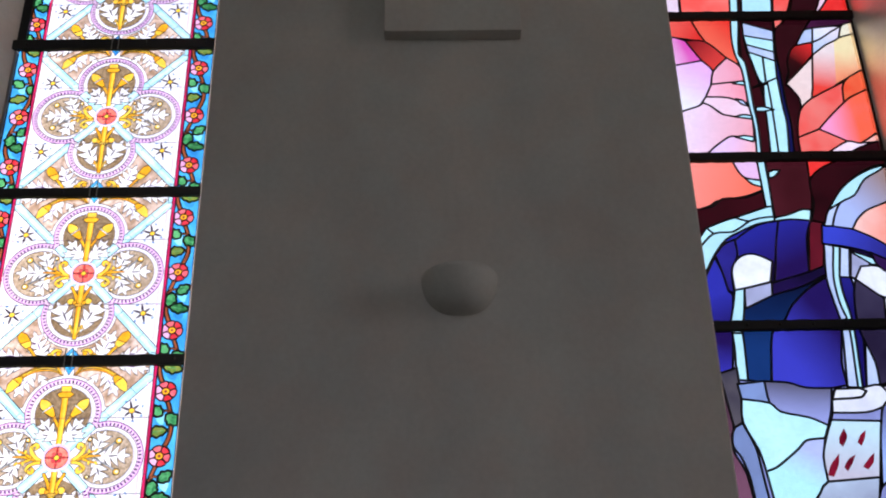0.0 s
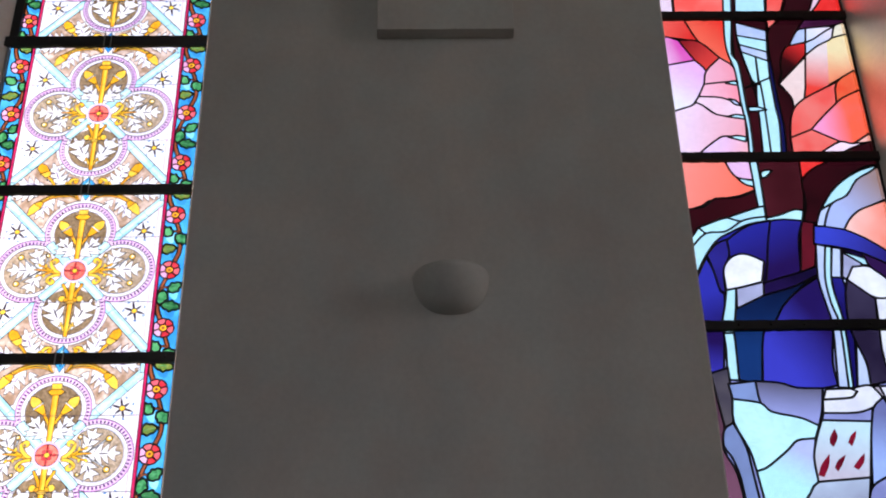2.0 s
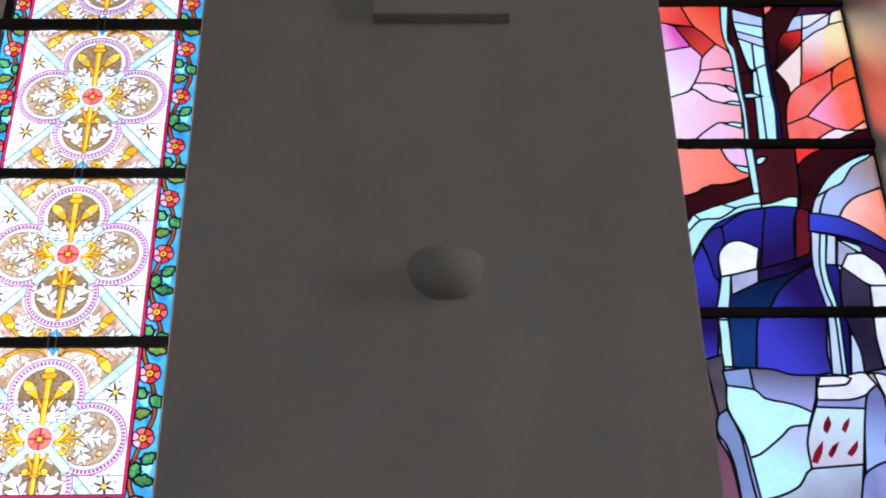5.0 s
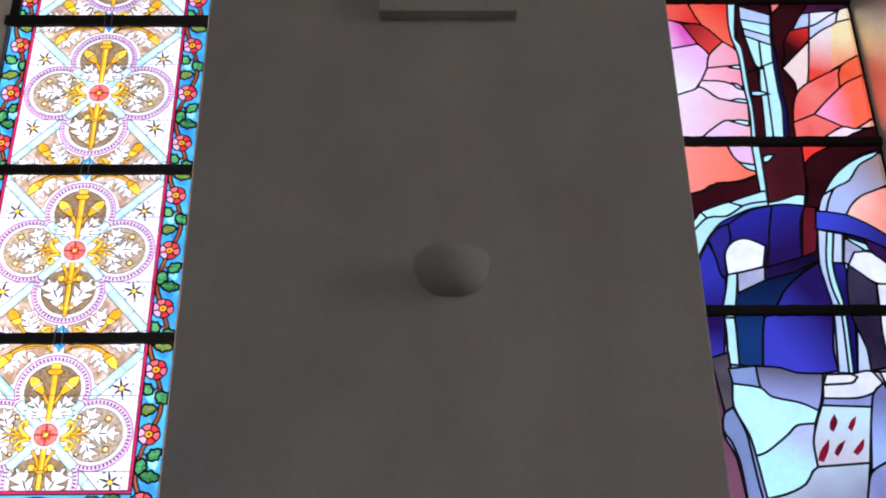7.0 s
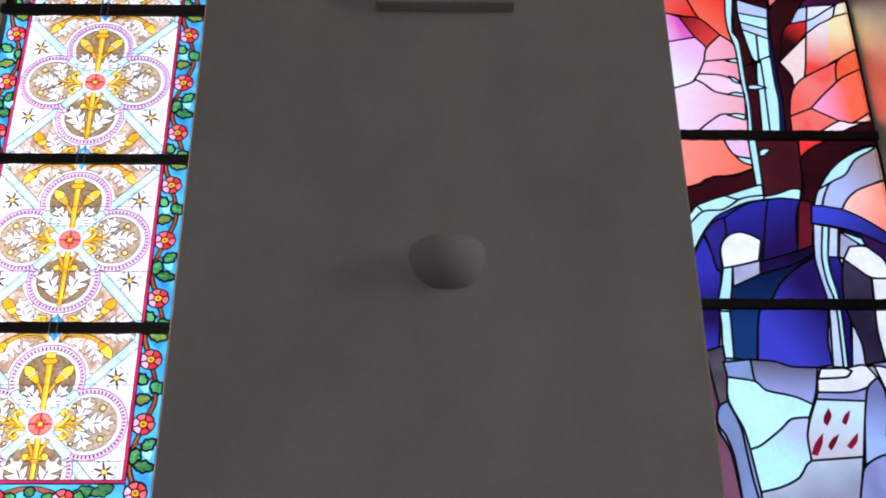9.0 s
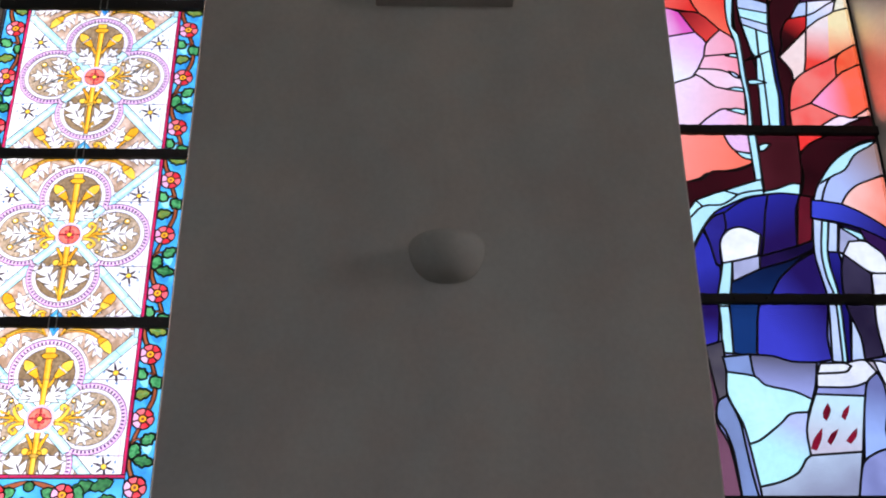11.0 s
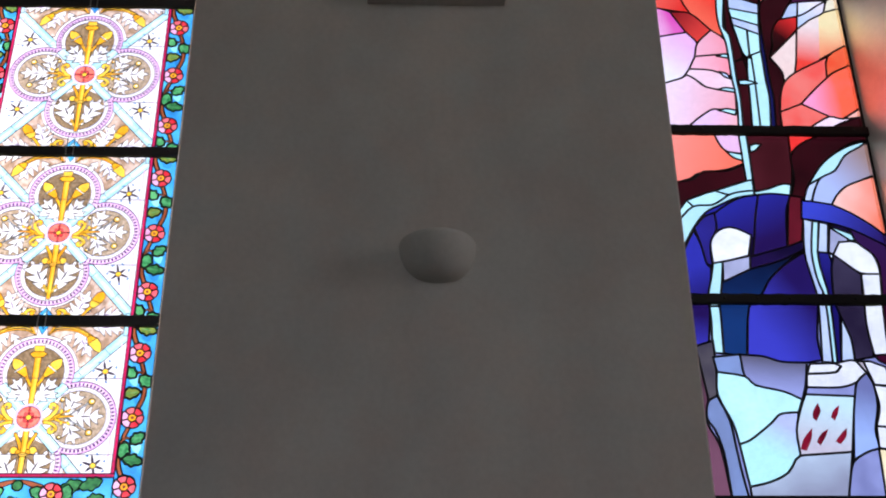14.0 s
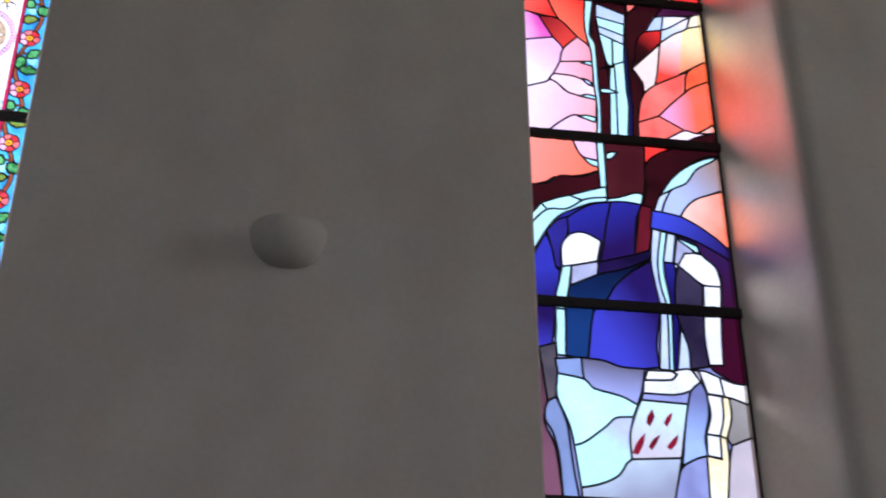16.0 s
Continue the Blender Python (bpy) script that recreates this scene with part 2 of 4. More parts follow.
# ornamental window: old, faintly grey glass
DIM = 1.0
glass("white_glass", (0.97, 0.95, 1.0), (0.90, 0.92, 1.0), spread=0, streak=6, dim=DIM)
glass("pink_white", (0.93, 0.72, 0.95), (0.86, 0.60, 0.91), spread=0, dim=DIM)
glass("lilac_ring", (0.55, 0.20, 0.62), (0.70, 0.36, 0.78), spread=0, dim=DIM)
glass("purple_bead", (0.18, 0.035, 0.28), (0.10, 0.02, 0.20), spread=0, dim=DIM)
glass("ground_brown", (0.19, 0.125, 0.065), (0.42, 0.30, 0.19), spread=0, streak=95, dim=DIM)
glass("ground_grey", (0.34, 0.25, 0.165), (0.62, 0.50, 0.40), spread=0, streak=95, dim=DIM)
glass("gold", (1.0, 0.52, 0.03), (0.84, 0.36, 0.02), spread=0, streak=16, dim=DIM)
glass("gold_dark", (0.50, 0.22, 0.02), (0.70, 0.34, 0.03), spread=0, streak=16, dim=DIM)
glass("lemon", (1.0, 0.70, 0.10), (1.0, 0.55, 0.05), spread=0, streak=16, dim=DIM)
glass("sky_ribbon", (0.40, 0.78, 0.96), (0.62, 0.88, 0.98), spread=0, streak=9, dim=DIM)
glass("sky_pale", (0.54, 0.88, 1.0), (0.78, 0.96, 1.0), spread=0, streak=9, dim=DIM)
glass("lilac_pale", (0.52, 0.56, 0.90), (0.72, 0.64, 0.95), spread=0, dim=DIM)
glass("mist_line", (0.62, 0.68, 0.78), (0.50, 0.54, 0.62), spread=0, dim=DIM)
glass("ground_pale", (0.42, 0.27, 0.18), (0.86, 0.68, 0.60), spread=0, streak=24, dim=DIM)
glass("azure_light", (0.22, 0.76, 0.98), (0.36, 0.84, 1.0), spread=0, streak=9, dim=DIM)
glass("rosette_red", (1.0, 0.16, 0.12), (0.95, 0.30, 0.24), spread=0, streak=24, dim=DIM)
glass("petal_rose", (0.85, 0.10, 0.15), (0.95, 0.24, 0.26), spread=0, streak=20, dim=DIM)
glass("leaf_light", (0.14, 0.50, 0.20), (0.05, 0.30, 0.10), spread=0, streak=45, dim=DIM)
glass("leaf_vein", (0.18, 0.55, 0.26), (0.10, 0.42, 0.18), spread=0, dim=DIM)
glass("azure", (0.04, 0.32, 0.80), (0.10, 0.56, 0.93), spread=0, streak=9, dim=DIM)
glass("azure_dark", (0.03, 0.24, 0.62), (0.05, 0.36, 0.78), spread=0, streak=9, dim=DIM)
glass("ruby", (0.92, 0.05, 0.08), (1.0, 0.16, 0.16), spread=0, dim=DIM)
glass("petal_red", (0.62, 0.02, 0.035), (0.80, 0.07, 0.10), spread=0, streak=20, dim=DIM)
glass("petal_pink", (0.95, 0.52, 0.80), (0.88, 0.36, 0.62), spread=0, streak=20, dim=DIM)
glass("leaf_green", (0.015, 0.16, 0.05), (0.12, 0.48, 0.19), spread=0, streak=60, dim=DIM)
glass("leaf_dark", (0.012, 0.10, 0.035), (0.06, 0.28, 0.09), spread=0, streak=60, dim=DIM)
glass("olive", (0.26, 0.30, 0.06), (0.06, 0.20, 0.04), spread=0, streak=60, dim=DIM)
glass("vine", (0.28, 0.07, 0.03), (0.42, 0.12, 0.05), spread=0, dim=DIM)
glass("magenta_line", (0.40, 0.012, 0.085), (0.66, 0.022, 0.14), spread=0, streak=3, dim=DIM)
glass("ink", (0.04, 0.03, 0.06), (0.07, 0.05, 0.08), spread=0, dim=DIM)


# ---------------------------------------------------------------- builders
def finish(name, bm, material, parent=None, label=""):
    me = bpy.data.meshes.new(name)
    bm.normal_update()
    bm.to_mesh(me)
    bm.free()
    me.materials.append(material)
    ob = new(name, me)
    if parent:
        ob.parent = parent
    if label:
        tagged(ob, label)
    return ob


def part(name, bm, material, parent, label=""):
    return finish(name, bm, material, parent, label)


def box(bm, x0, x1, y0, y1, z0, z1):
    vs = [bm.verts.new((x, y, z)) for z in (z0, z1) for x, y in ((x0, y0), (x1, y0), (x1, y1), (x0, y1))]
    for f in ((0, 3, 2, 1), (4, 5, 6, 7), (0, 1, 5, 4), (1, 2, 6, 5), (2, 3, 7, 6), (3, 0, 4, 7)):
        bm.faces.new([vs[i] for i in f])


def prism(bm, plan, z0, z1):
    """A vertical prism over a plan of corners that runs anticlockwise."""
    lo = [bm.verts.new((x, y, z0)) for x, y in plan]
    hi = [bm.verts.new((x, y, z1)) for x, y in plan]
    bm.faces.new(lo[::-1])
    bm.faces.new(hi)
    for i in range(len(plan)):
        j = (i + 1) % len(plan)
        bm.faces.new((lo[i], lo[j], hi[j], hi[i]))


def soften(bm, width, segments=2):
    bmesh.ops.bevel(bm, geom=bm.edges[:], offset=width, segments=segments, profile=0.5, affect="EDGES")


def holds(poly, x, y):
    """Whether an outline holds a point."""
    odd = False
    for (ax, ay), (bx, by) in zip(poly, poly[1:] + poly[:1]):
        if (ay > y) != (by > y) and x < (bx - ax) * (y - ay) / (by - ay) + ax:
            odd = not odd
    return odd


def partition(layers):
    """Lays flat pieces one over the other and cuts them apart: the triangles that each one keeps, and the seams between them."""
    pts, faces = [], []
    for item in layers:
        poly = item[2]
        area = sum(a[0] * b[1] - b[0] * a[1] for a, b in zip(poly, poly[1:] + poly[:1]))
        poly = poly if area > 0 else poly[::-1]
        faces.append(list(range(len(pts), len(pts) + len(poly))))
        pts += [Vector(p) for p in poly]
    verts, edges, tris, ov, oe, of = delaunay_2d_cdt(pts, [], faces, 1, 1e-5)
    owner = []
    for tri, over in zip(tris, of):
        x, y = sum(verts[i].x for i in tri) / len(tri), sum(verts[i].y for i in tri) / len(tri)
        owner.append(next((k for k in sorted(over, reverse=True) if holds(layers[k][2], x, y)), -1))
    kept = {}
    seams = {}
    for k, tri in enumerate(tris):
        if owner[k] < 0:
            continue
        kept.setdefault(owner[k], []).append(tri)
        for i in range(len(tri)):
            e = (tri[i], tri[(i + 1) % len(tri)])
            seams.setdefault((min(e), max(e)), []).append(owner[k])
    def same(i, j):
        return i == j or (layers[i][0] == layers[j][0] == "white_leaf")
    cuts = [(e, max(o)) for e, o in seams.items() if len(o) == 1 or not same(o[0], o[1])]
    return verts, kept, cuts


def came(bm, a, b, half, height):
    """One run of lead between two points of the sheet: a low ridge in front and a flat back."""
    d = (b - a)
    if d.length < 1e-5:
        return
    d.normalize()
    n = Vector((-d.y, d.x)) * half
    a, b = a - d * half * 0.6, b + d * half * 0.6
    v = [bm.verts.new((p.x, y, p.y)) for p, y in ((a + n, 0), (a, -height), (a - n, 0), (b + n, 0), (b, -height), (b - n, 0))]
    bm.faces.new((v[0], v[1], v[4], v[3]))
    bm.faces.new((v[1], v[2], v[5], v[4]))
    bm.faces.new((v[2], v[0], v[3], v[5]))


def leaded(layers, parent, height=0.004, joined=()):
    """Glass pieces and their lead under parent. Layers: (piece name, glass, outline, half width of its lead)."""
    verts, kept, cuts = partition(layers)
    pools = {}
    for k, tris in kept.items():
        name, mat = layers[k][0], layers[k][1]
        if name in joined:
            pools.setdefault((name, mat), []).extend(tris)
            continue
        bm = bmesh.new()
        at = {}
        for tri in tris:
            for i in tri:
                if i not in at:
                    at[i] = bm.verts.new((verts[i].x, 0, verts[i].y))
            bm.faces.new([at[i] for i in tri])
        part(name, bm, GLASSES[mat], parent)
    for (name, mat), tris in pools.items():
        bm = bmesh.new()
        at = {}
        for tri in tris:
            for i in tri:
                if i not in at:
                    at[i] = bm.verts.new((verts[i].x, 0, verts[i].y))
            bm.faces.new([at[i] for i in tri])
        part(name, bm, GLASSES[mat], parent)["kind"] = "stuff"
    bm = bmesh.new()
    for (i, j), k in cuts:
        if layers[k][3]:
            came(bm, verts[i].copy(), verts[j].copy(), layers[k][3], height)
    return part("lead_came", bm, lead, parent, "dark lead between the glass pieces")


def disc(cx, cy, r, n=28, ry=None, turn=0.0):
    ry = ry or r
    c, s = math.cos(turn), math.sin(turn)
    out = []
    for i in range(n):
        a = 2 * math.pi * i / n
        x, y = r * math.cos(a), ry * math.sin(a)
        out.append((cx + x * c - y * s, cy + x * s + y * c))
    return out


def blade(x, y, angle, length, width, lobes=0, n=14, bite=0.35):
    """A leaf from its foot at (x, y): smooth, or with lobes along its edge."""
    c, s = math.cos(angle), math.sin(angle)
    def half(t):
        return width * math.sin(math.pi * min(1, max(0, t) ** 0.85)) ** 0.8 if 0 < t < 1 else 0
    if lobes:
        n = 6 * lobes
        up = []
        for i in range(n + 1):
            t = i / n
            wave = 0.5 + 0.5 * math.cos(2 * math.pi * lobes * t)
            up.append(((t + 0.05 * (1 - wave) * (1 - t)) * length, half(t) * (1 - bite * wave ** 1.3)))
    else:
        up = [(i / n * length, half(i / n)) for i in range(n + 1)]
    outline = up + [(px, -py) for px, py in up[-2:0:-1]]
    return [(x + px * c - py * s, y + px * s + py * c) for px, py in outline]


def arc(cx, cy, r, a0, a1, half, half2=None, n=12):
    """A curled strip that may taper, along part of a circle."""
    h2 = half if half2 is None else half2
    outer, inner = [], []
    for i in range(n + 1):
        t = i / n
        a, h = a0 + (a1 - a0) * t, half + (h2 - half) * t
        outer.append((cx + (r + h) * math.cos(a), cy + (r + h) * math.sin(a)))
        inner.append((cx + (r - h) * math.cos(a), cy + (r - h) * math.sin(a)))
    return outer + inner[::-1]


def bar(x0, y0, x1, y1, half, half2=None):
    d = Vector((x1 - x0, y1 - y0)).normalized()
    n = Vector((-d.y, d.x))
    h2 = half if half2 is None else half2
    return [(x0 + n.x * half, y0 + n.y * half), (x0 - n.x * half, y0 - n.y * half), (x1 - n.x * h2, y1 - n.y * h2), (x1 + n.x * h2, y1 + n.y * h2)]


# ---------------------------------------------------------------- structure
def wall_piece(name, bm, label, material=None, bevel=0.0):
    if bevel:
        soften(bm, bevel)
    ob = finish(name, bm, material or wall_paint)
    return tagged(ob, label, "wall", kind="structure")


def corner(x, r):
    """Plan of the rounded edge where a splayed reveal meets the wall's face, from the reveal to the face."""
    out = []
    for t in (0, 0.2, 0.4, 0.6, 0.8, 1.0):
        a, b = (1 - t) ** 2, t * t
        out.append((x - a * r * 0.61 + b * r, a * r * 0.79))
    return out


# pier between the windows
bm = bmesh.new()
prism(bm, [(PIER_L, 0), (PIER_R, 0), (R0 + 0.005, GLASS_Y + 0.01), (R0 - 0.35, GLASS_Y + 0.30), (L1 + 0.35, GLASS_Y + 0.30), (L1 - 0.005, GLASS_Y + 0.01)], 0, TOP)
wall_piece("wall_pier", bm, "grey-white plastered pier between two stained-glass windows", bevel=0.008)
# walls outside the windows with their splayed reveals
bm = bmesh.new()
prism(bm, [(-12.0, 0), *[(-x, y) for x, y in corner(SPLAY - L0, 0.12)[::-1]], (L0, GLASS_Y), (L0 - 0.45, GLASS_Y + 0.30), (-12.0, GLASS_Y + 0.30)], 0, TOP)
wall_piece("wall_north_west", bm, "grey-white plastered wall with a splayed window reveal", bevel=0.006)
bm = bmesh.new()
prism(bm, [*corner(R1 + SPLAY, 0.075), (12.0, 0), (12.0, GLASS_Y + 0.30), (R1 + 0.45, GLASS_Y + 0.30), (R1, GLASS_Y)], 0, TOP)
wall_piece("wall_north_east", bm, "grey-white plastered wall with a splayed window reveal", bevel=0.006)
# unseen block added outside the pier to keep sun off the pictorial window's foot
bm = bmesh.new()
profile = [(GLASS_Y + 0.30, -0.2), (GLASS_Y + 1.75, -0.2), (GLASS_Y + 1.75, 4.40), (GLASS_Y + 0.30, 5.20)]
west, east = ([bm.verts.new((x, y, z)) for y, z in profile] for x in (-0.32, 0.56))
bm.faces.new(west)
bm.faces.new(east[::-1])
for i in range(4):
    j = (i + 1) % 4
    bm.faces.new((west[i], east[i], east[j], west[j]))
bmesh.ops.recalc_face_normals(bm, faces=bm.faces[:])
wall_piece("wall_sun_block", bm, "grey plastered buttress with a sloping top outside the pier", bevel=0.01)
# breasts below and walls above the windows
for nm, a, b, foot, da, db in (("west", L0, L1, SILL_L, SPLAY, -0.055), ("east", R0, R1, SILL_R, -0.01, SPLAY)):
    bm = bmesh.new()
    vs = [(a - da, 0.004, 0), (b + db, 0.004, 0), (b, GLASS_Y + 0.29, 0), (a, GLASS_Y + 0.29, 0)]
    lo = [bm.verts.new((x, y, 0)) for x, y, _ in vs]
    hi = [bm.verts.new((x, y, foot - (0.30 if i < 2 else 0.0))) for i, (x, y, _) in enumerate(vs)]
    bm.faces.new(lo[::-1])
    bm.faces.new(hi)
    for i in range(4):
        j = (i + 1) % 4
        bm.faces.new((lo[i], lo[j], hi[j], hi[i]))
    wall_piece("wall_sill_" + nm, bm, "plastered wall with a sloping sill below the window")
bm = bmesh.new()
box(bm, -12.0, 12.0, 0.0, GLASS_Y + 0.30, TOP, 13.0)
wall_piece("wall_north_top", bm, "plastered wall above the tall windows")


def wall_with_openings(name, along, at, thick, lo, hi, openings, label):
    """A long wall with upright openings (start, end, foot, head)."""
    bm = bmesh.new()

    def block(a, b, z0, z1):
        if along == "x":
            box(bm, a, b, min(at, at + thick), max(at, at + thick), z0, z1)
        else:
            box(bm, min(at, at + thick), max(at, at + thick), a, b, z0, z1)
    x = lo
    for a, b, z0, z1 in openings:
        block(x, a, 0, 13.0)
        block(a, b, 0, z0)
        block(a, b, z1, 13.0)
        x = b
    block(x, hi, 0, 13.0)
    return wall_piece(name, bm, label)


wall_with_openings("wall_east", "y", 12.0, 0.5, -18.0, 0.65, [(-5.0, -2.8, 2.8, 9.0)], "plastered side wall with one tall window opening")
wall_with_openings("wall_west", "y", -12.0, -0.5, -18.0, 0.65, [], "plain plastered side wall")
wall_with_openings("wall_south", "x", -18.0, -0.5, -12.5, 12.5, [(-8.3, -0.1, 3.0, 9.8)], "plastered rear wall with a wide window opening")
bm = bmesh.new()
box(bm, -12.5, 12.5, -18.5, 0.65, -0.2, 0.0)
tagged(finish("floor", bm, stone), "worn grey stone floor of the church", "floor", kind="structure")
bm = bmesh.new()
box(bm, -12.5, 12.5, -18.5, 0.65, 13.0, 13.2)
tagged(finish("ceiling", bm, ceiling_paint), "plain white plastered ceiling", "ceiling", kind="structure")
bm = bmesh.new()
box(bm, -400, 400, -400, 400, -0.6, -0.4)
tagged(finish("ground", bm, plain("grass_ground", (0.06, 0.10, 0.03), 0.9, 0, 0.4, 2)), "mown green grass round the church", "ground", kind="structure")


# ---------------------------------------------------------------- ornamental window
def window_thing(name, label):
    e = new(name)
    return tagged(e, label, "window", kind="structure")


def oak(x, y, angle, length, width, lobes=3):
    """An oak leaf from its foot at (x, y), with pointed lobes that sweep forward."""
    c, s = math.cos(angle), math.sin(angle)
    up = [(0.0, 0.10 * width)]
    for i in range(lobes):
        t0, step = 0.06 + 0.74 * i / lobes, 0.74 / lobes
        w = width * (0.62, 1.0, 0.92, 0.7)[min(3, i if lobes > 2 else i + 1)]
        up += [(t0, 0.20 * w), (t0 + 0.50 * step, 0.62 * w), (t0 + 1.30 * step, w), (t0 + 1.10 * step, 0.50 * w)]
    up += [(0.84, 0.16 * width), (0.92, 0.14 * width)]
    outline = [(px * length, py) for px, py in up] + [(length, 0.0)] + [(px * length, -py) for px, py in up[::-1]]
    return [(x + px * c - py * s, y + px * s + py * c) for px, py in outline]


def frond(points, half, half2):
    """A curved strip through a few points that tapers from its foot to its tip."""
    v = [Vector(p) for p in points]
    line = []
    for i in range(len(v) - 1):
        p0, p1, p2, p3 = v[max(0, i - 1)], v[i], v[i + 1], v[min(len(v) - 1, i + 2)]
        for k in range(4):
            t = k / 4
            line.append(0.5 * (2 * p1 + (p2 - p0) * t + (2 * p0 - 5 * p1 + 4 * p2 - p3) * t * t + (3 * p1 - p0 - 3 * p2 + p3) * t ** 3))
    line.append(v[-1])
    left, right = [], []
    for i, p in enumerate(line):
        d = (line[min(i + 1, len(line) - 1)] - line[max(i - 1, 0)]).normalized()
        h = half + (half2 - half) * i / (len(line) - 1)
        left.append((p.x - d.y * h, p.y + d.x * h))
        right.append((p.x + d.y * h, p.y - d.x * h))
    return left + right[::-1]


def acorn(put, x0, y0, x1, y1, half):
    """Stalk end, cup and nut along a line from the cup's foot to the tip."""
    def at(t):
        return x0 + (x1 - x0) * t, y0 + (y1 - y0) * t
    a = math.atan2(y1 - y0, x1 - x0)
    put("acorn", "lemon", blade(*at(0.34), a, math.hypot(x1 - x0, y1 - y0) * 0.72, half, 0, 10), 0.0020)
    put("acorn_cup", "gold", bar(*at(0.0), *at(0.46), half * 0.35, half * 1.02), 0.0020)
    put("acorn_rim", "white_glass", bar(*at(0.44), *at(0.50), half * 1.12), 0.0010)


def clipped(poly, axis, low, high):
    """The part of an outline between two limits of x (axis 0) or y (axis 1)."""
    for sign, limit in ((1, high), (-1, -low)):
        kept = []
        for p, q in zip(poly, poly[1:] + poly[:1]):
            if sign * p[axis] <= limit:
                kept.append(p)
            if (sign * p[axis] - limit) * (sign * q[axis] - limit) < 0:
                t = (sign * limit - p[axis]) / (q[axis] - p[axis])
                cut = [p[0] + (q[0] - p[0]) * t, p[1] + (q[1] - p[1]) * t]
                cut[axis] = sign * limit
                kept.append(tuple(cut))
        poly = kept
    return poly


def panel_layers(foot=False):
    """One ornamental panel about its middle: white ground, quatrefoil of beaded rings, leaves, ribbons and flower borders."""
    h = PITCH / 2
    out = []

    def put(name, mat, poly, lead_half=0.0):
        poly = clipped(clipped(poly, 1, -h, h), 0, -0.502, 0.502)
        if len(poly) > 2:
            out.append((name, mat, poly, lead_half))

    def both(points, sx):
        return [(sx * x, y) for x, y in points]
    put("ground_pane", "white_glass", [(-0.36, -h), (0.36, -h), (0.36, h), (-0.36, h)], 0.003)
    # foliage above and below the quatrefoil
    for sx in (-1, 1):
        for sy in (-1, 1):
            rim = arc(0, 0.196, 0.172, 1.45, 0.16, 0.0)[:13]
            put("shaded_ground", "ground_pale", [(sx * x, sy * y) for x, y in rim + [(0.205, 0.222), (0.320, 0.355), (0.345, 0.43), (0.02, 0.43)]], 0.0016)
        # above: gold arcs that end in a bud, between two oak leaves
        put("white_leaf", "white_glass", both(oak(0.142, 0.398, -1.05, 0.150, 0.050, 4), sx), 0.0014)
        put("white_leaf", "white_glass", both(oak(0.196, 0.414, -0.16, 0.150, 0.040, 4), sx), 0.0014)
        put("white_leaf", "white_glass", both(oak(0.125, 0.372, -2.2, 0.070, 0.022, 2), sx), 0.0014)
        for x, y, a, ln in ((0.165, 0.352, -1.05, 0.045), (0.235, 0.408, -0.16, 0.045), (0.180, 0.335, -0.5, 0.02), (0.270, 0.412, 0.35, 0.022), (0.187, 0.312, -1.7, 0.02)):
            put("vein", "purple_bead", both(blade(x, y, a, ln, 0.0022, 0, 5), sx))
        for k, mat in enumerate(("gold", "lemon", "gold_dark")):
            put("frond", mat, both(frond([(0.024 + 0.008 * k, 0.366 + 0.012 * k), (0.060, 0.388 + 0.010 * k), (0.112, 0.392 + 0.010 * k), (0.160, 0.380 + 0.008 * k), (0.198 + 0.006 * k, 0.356 + 0.004 * k)], 0.0020, 0.0055 - 0.0012 * k), sx), 0.0012)
        put("frond", "gold", both(frond([(0.030, 0.372), (0.050, 0.405), (0.082, 0.424)], 0.003, 0.006), sx), 0.0012)
        put("bud_cup", "gold", both(bar(0.194, 0.362, 0.214, 0.340, 0.009, 0.023), sx), 0.0018)
        put("bud", "lemon", both([(0.196, 0.328), (0.231, 0.356), (0.250, 0.330), (0.255, 0.284), (0.226, 0.298)], sx), 0.0018)
        # below: a bud on a straight stalk, a volute and two oak leaves
        put("white_leaf", "white_glass", both(oak(0.112, -0.430, 1.16, 0.160, 0.054, 4), sx), 0.0014)
        put("white_leaf", "white_glass", both(oak(0.182, -0.425, 0.26, 0.160, 0.044, 4), sx), 0.0014)
        put("white_leaf", "white_glass", both(oak(0.110, -0.408, 2.2, 0.055, 0.018, 2), sx), 0.0014)
        for x, y, a, ln in ((0.135, -0.380, 1.18, 0.055), (0.225, -0.408, 0.30, 0.055), (0.158, -0.350, 0.6, 0.022), (0.262, -0.404, 0.0, 0.022), (0.150, -0.330, 1.8, 0.022), (0.280, -0.385, 0.7, 0.020)):
            put("vein", "purple_bead", both(blade(x, y, a, ln, 0.0024, 0, 5), sx))
        put("bud_stalk", "gold", both(frond([(0.142, -0.425), (0.160, -0.395), (0.192, -0.355)], 0.0045, 0.0075), sx), 0.0018)
        put("bud_cup", "lemon", both(bar(0.188, -0.362, 0.204, -0.334, 0.012, 0.024), sx), 0.0018)
        put("bud", "gold", both([(0.184, -0.328), (0.226, -0.344), (0.242, -0.318), (0.238, -0.282), (0.204, -0.296)], sx), 0.0018)
        put("volute", "lemon", both(arc(0.064, -0.398, 0.021, 2.6, -1.2, 0.0075, 0.0095), sx), 0.0016)
        put("volute", "gold", both(disc(0.056, -0.392, 0.011, 12), sx), 0.0016)
        put("volute", "lemon", both(frond([(0.084, -0.405), (0.098, -0.395), (0.104, -0.425)], 0.004, 0.006), sx), 0.0014)
    put("blue_point", "azure", [(-0.058, -h), (0.058, -h), (0.0, -0.366)], 0.0018)
    put("blue_point", "sky_ribbon", [(-0.034, -h), (0.034, -h), (0.0, -0.386)], 0.0012)
    put("blue_point", "azure_dark", [(-0.020, -h), (0.020, -h), (0.0, -0.402)], 0.0015)
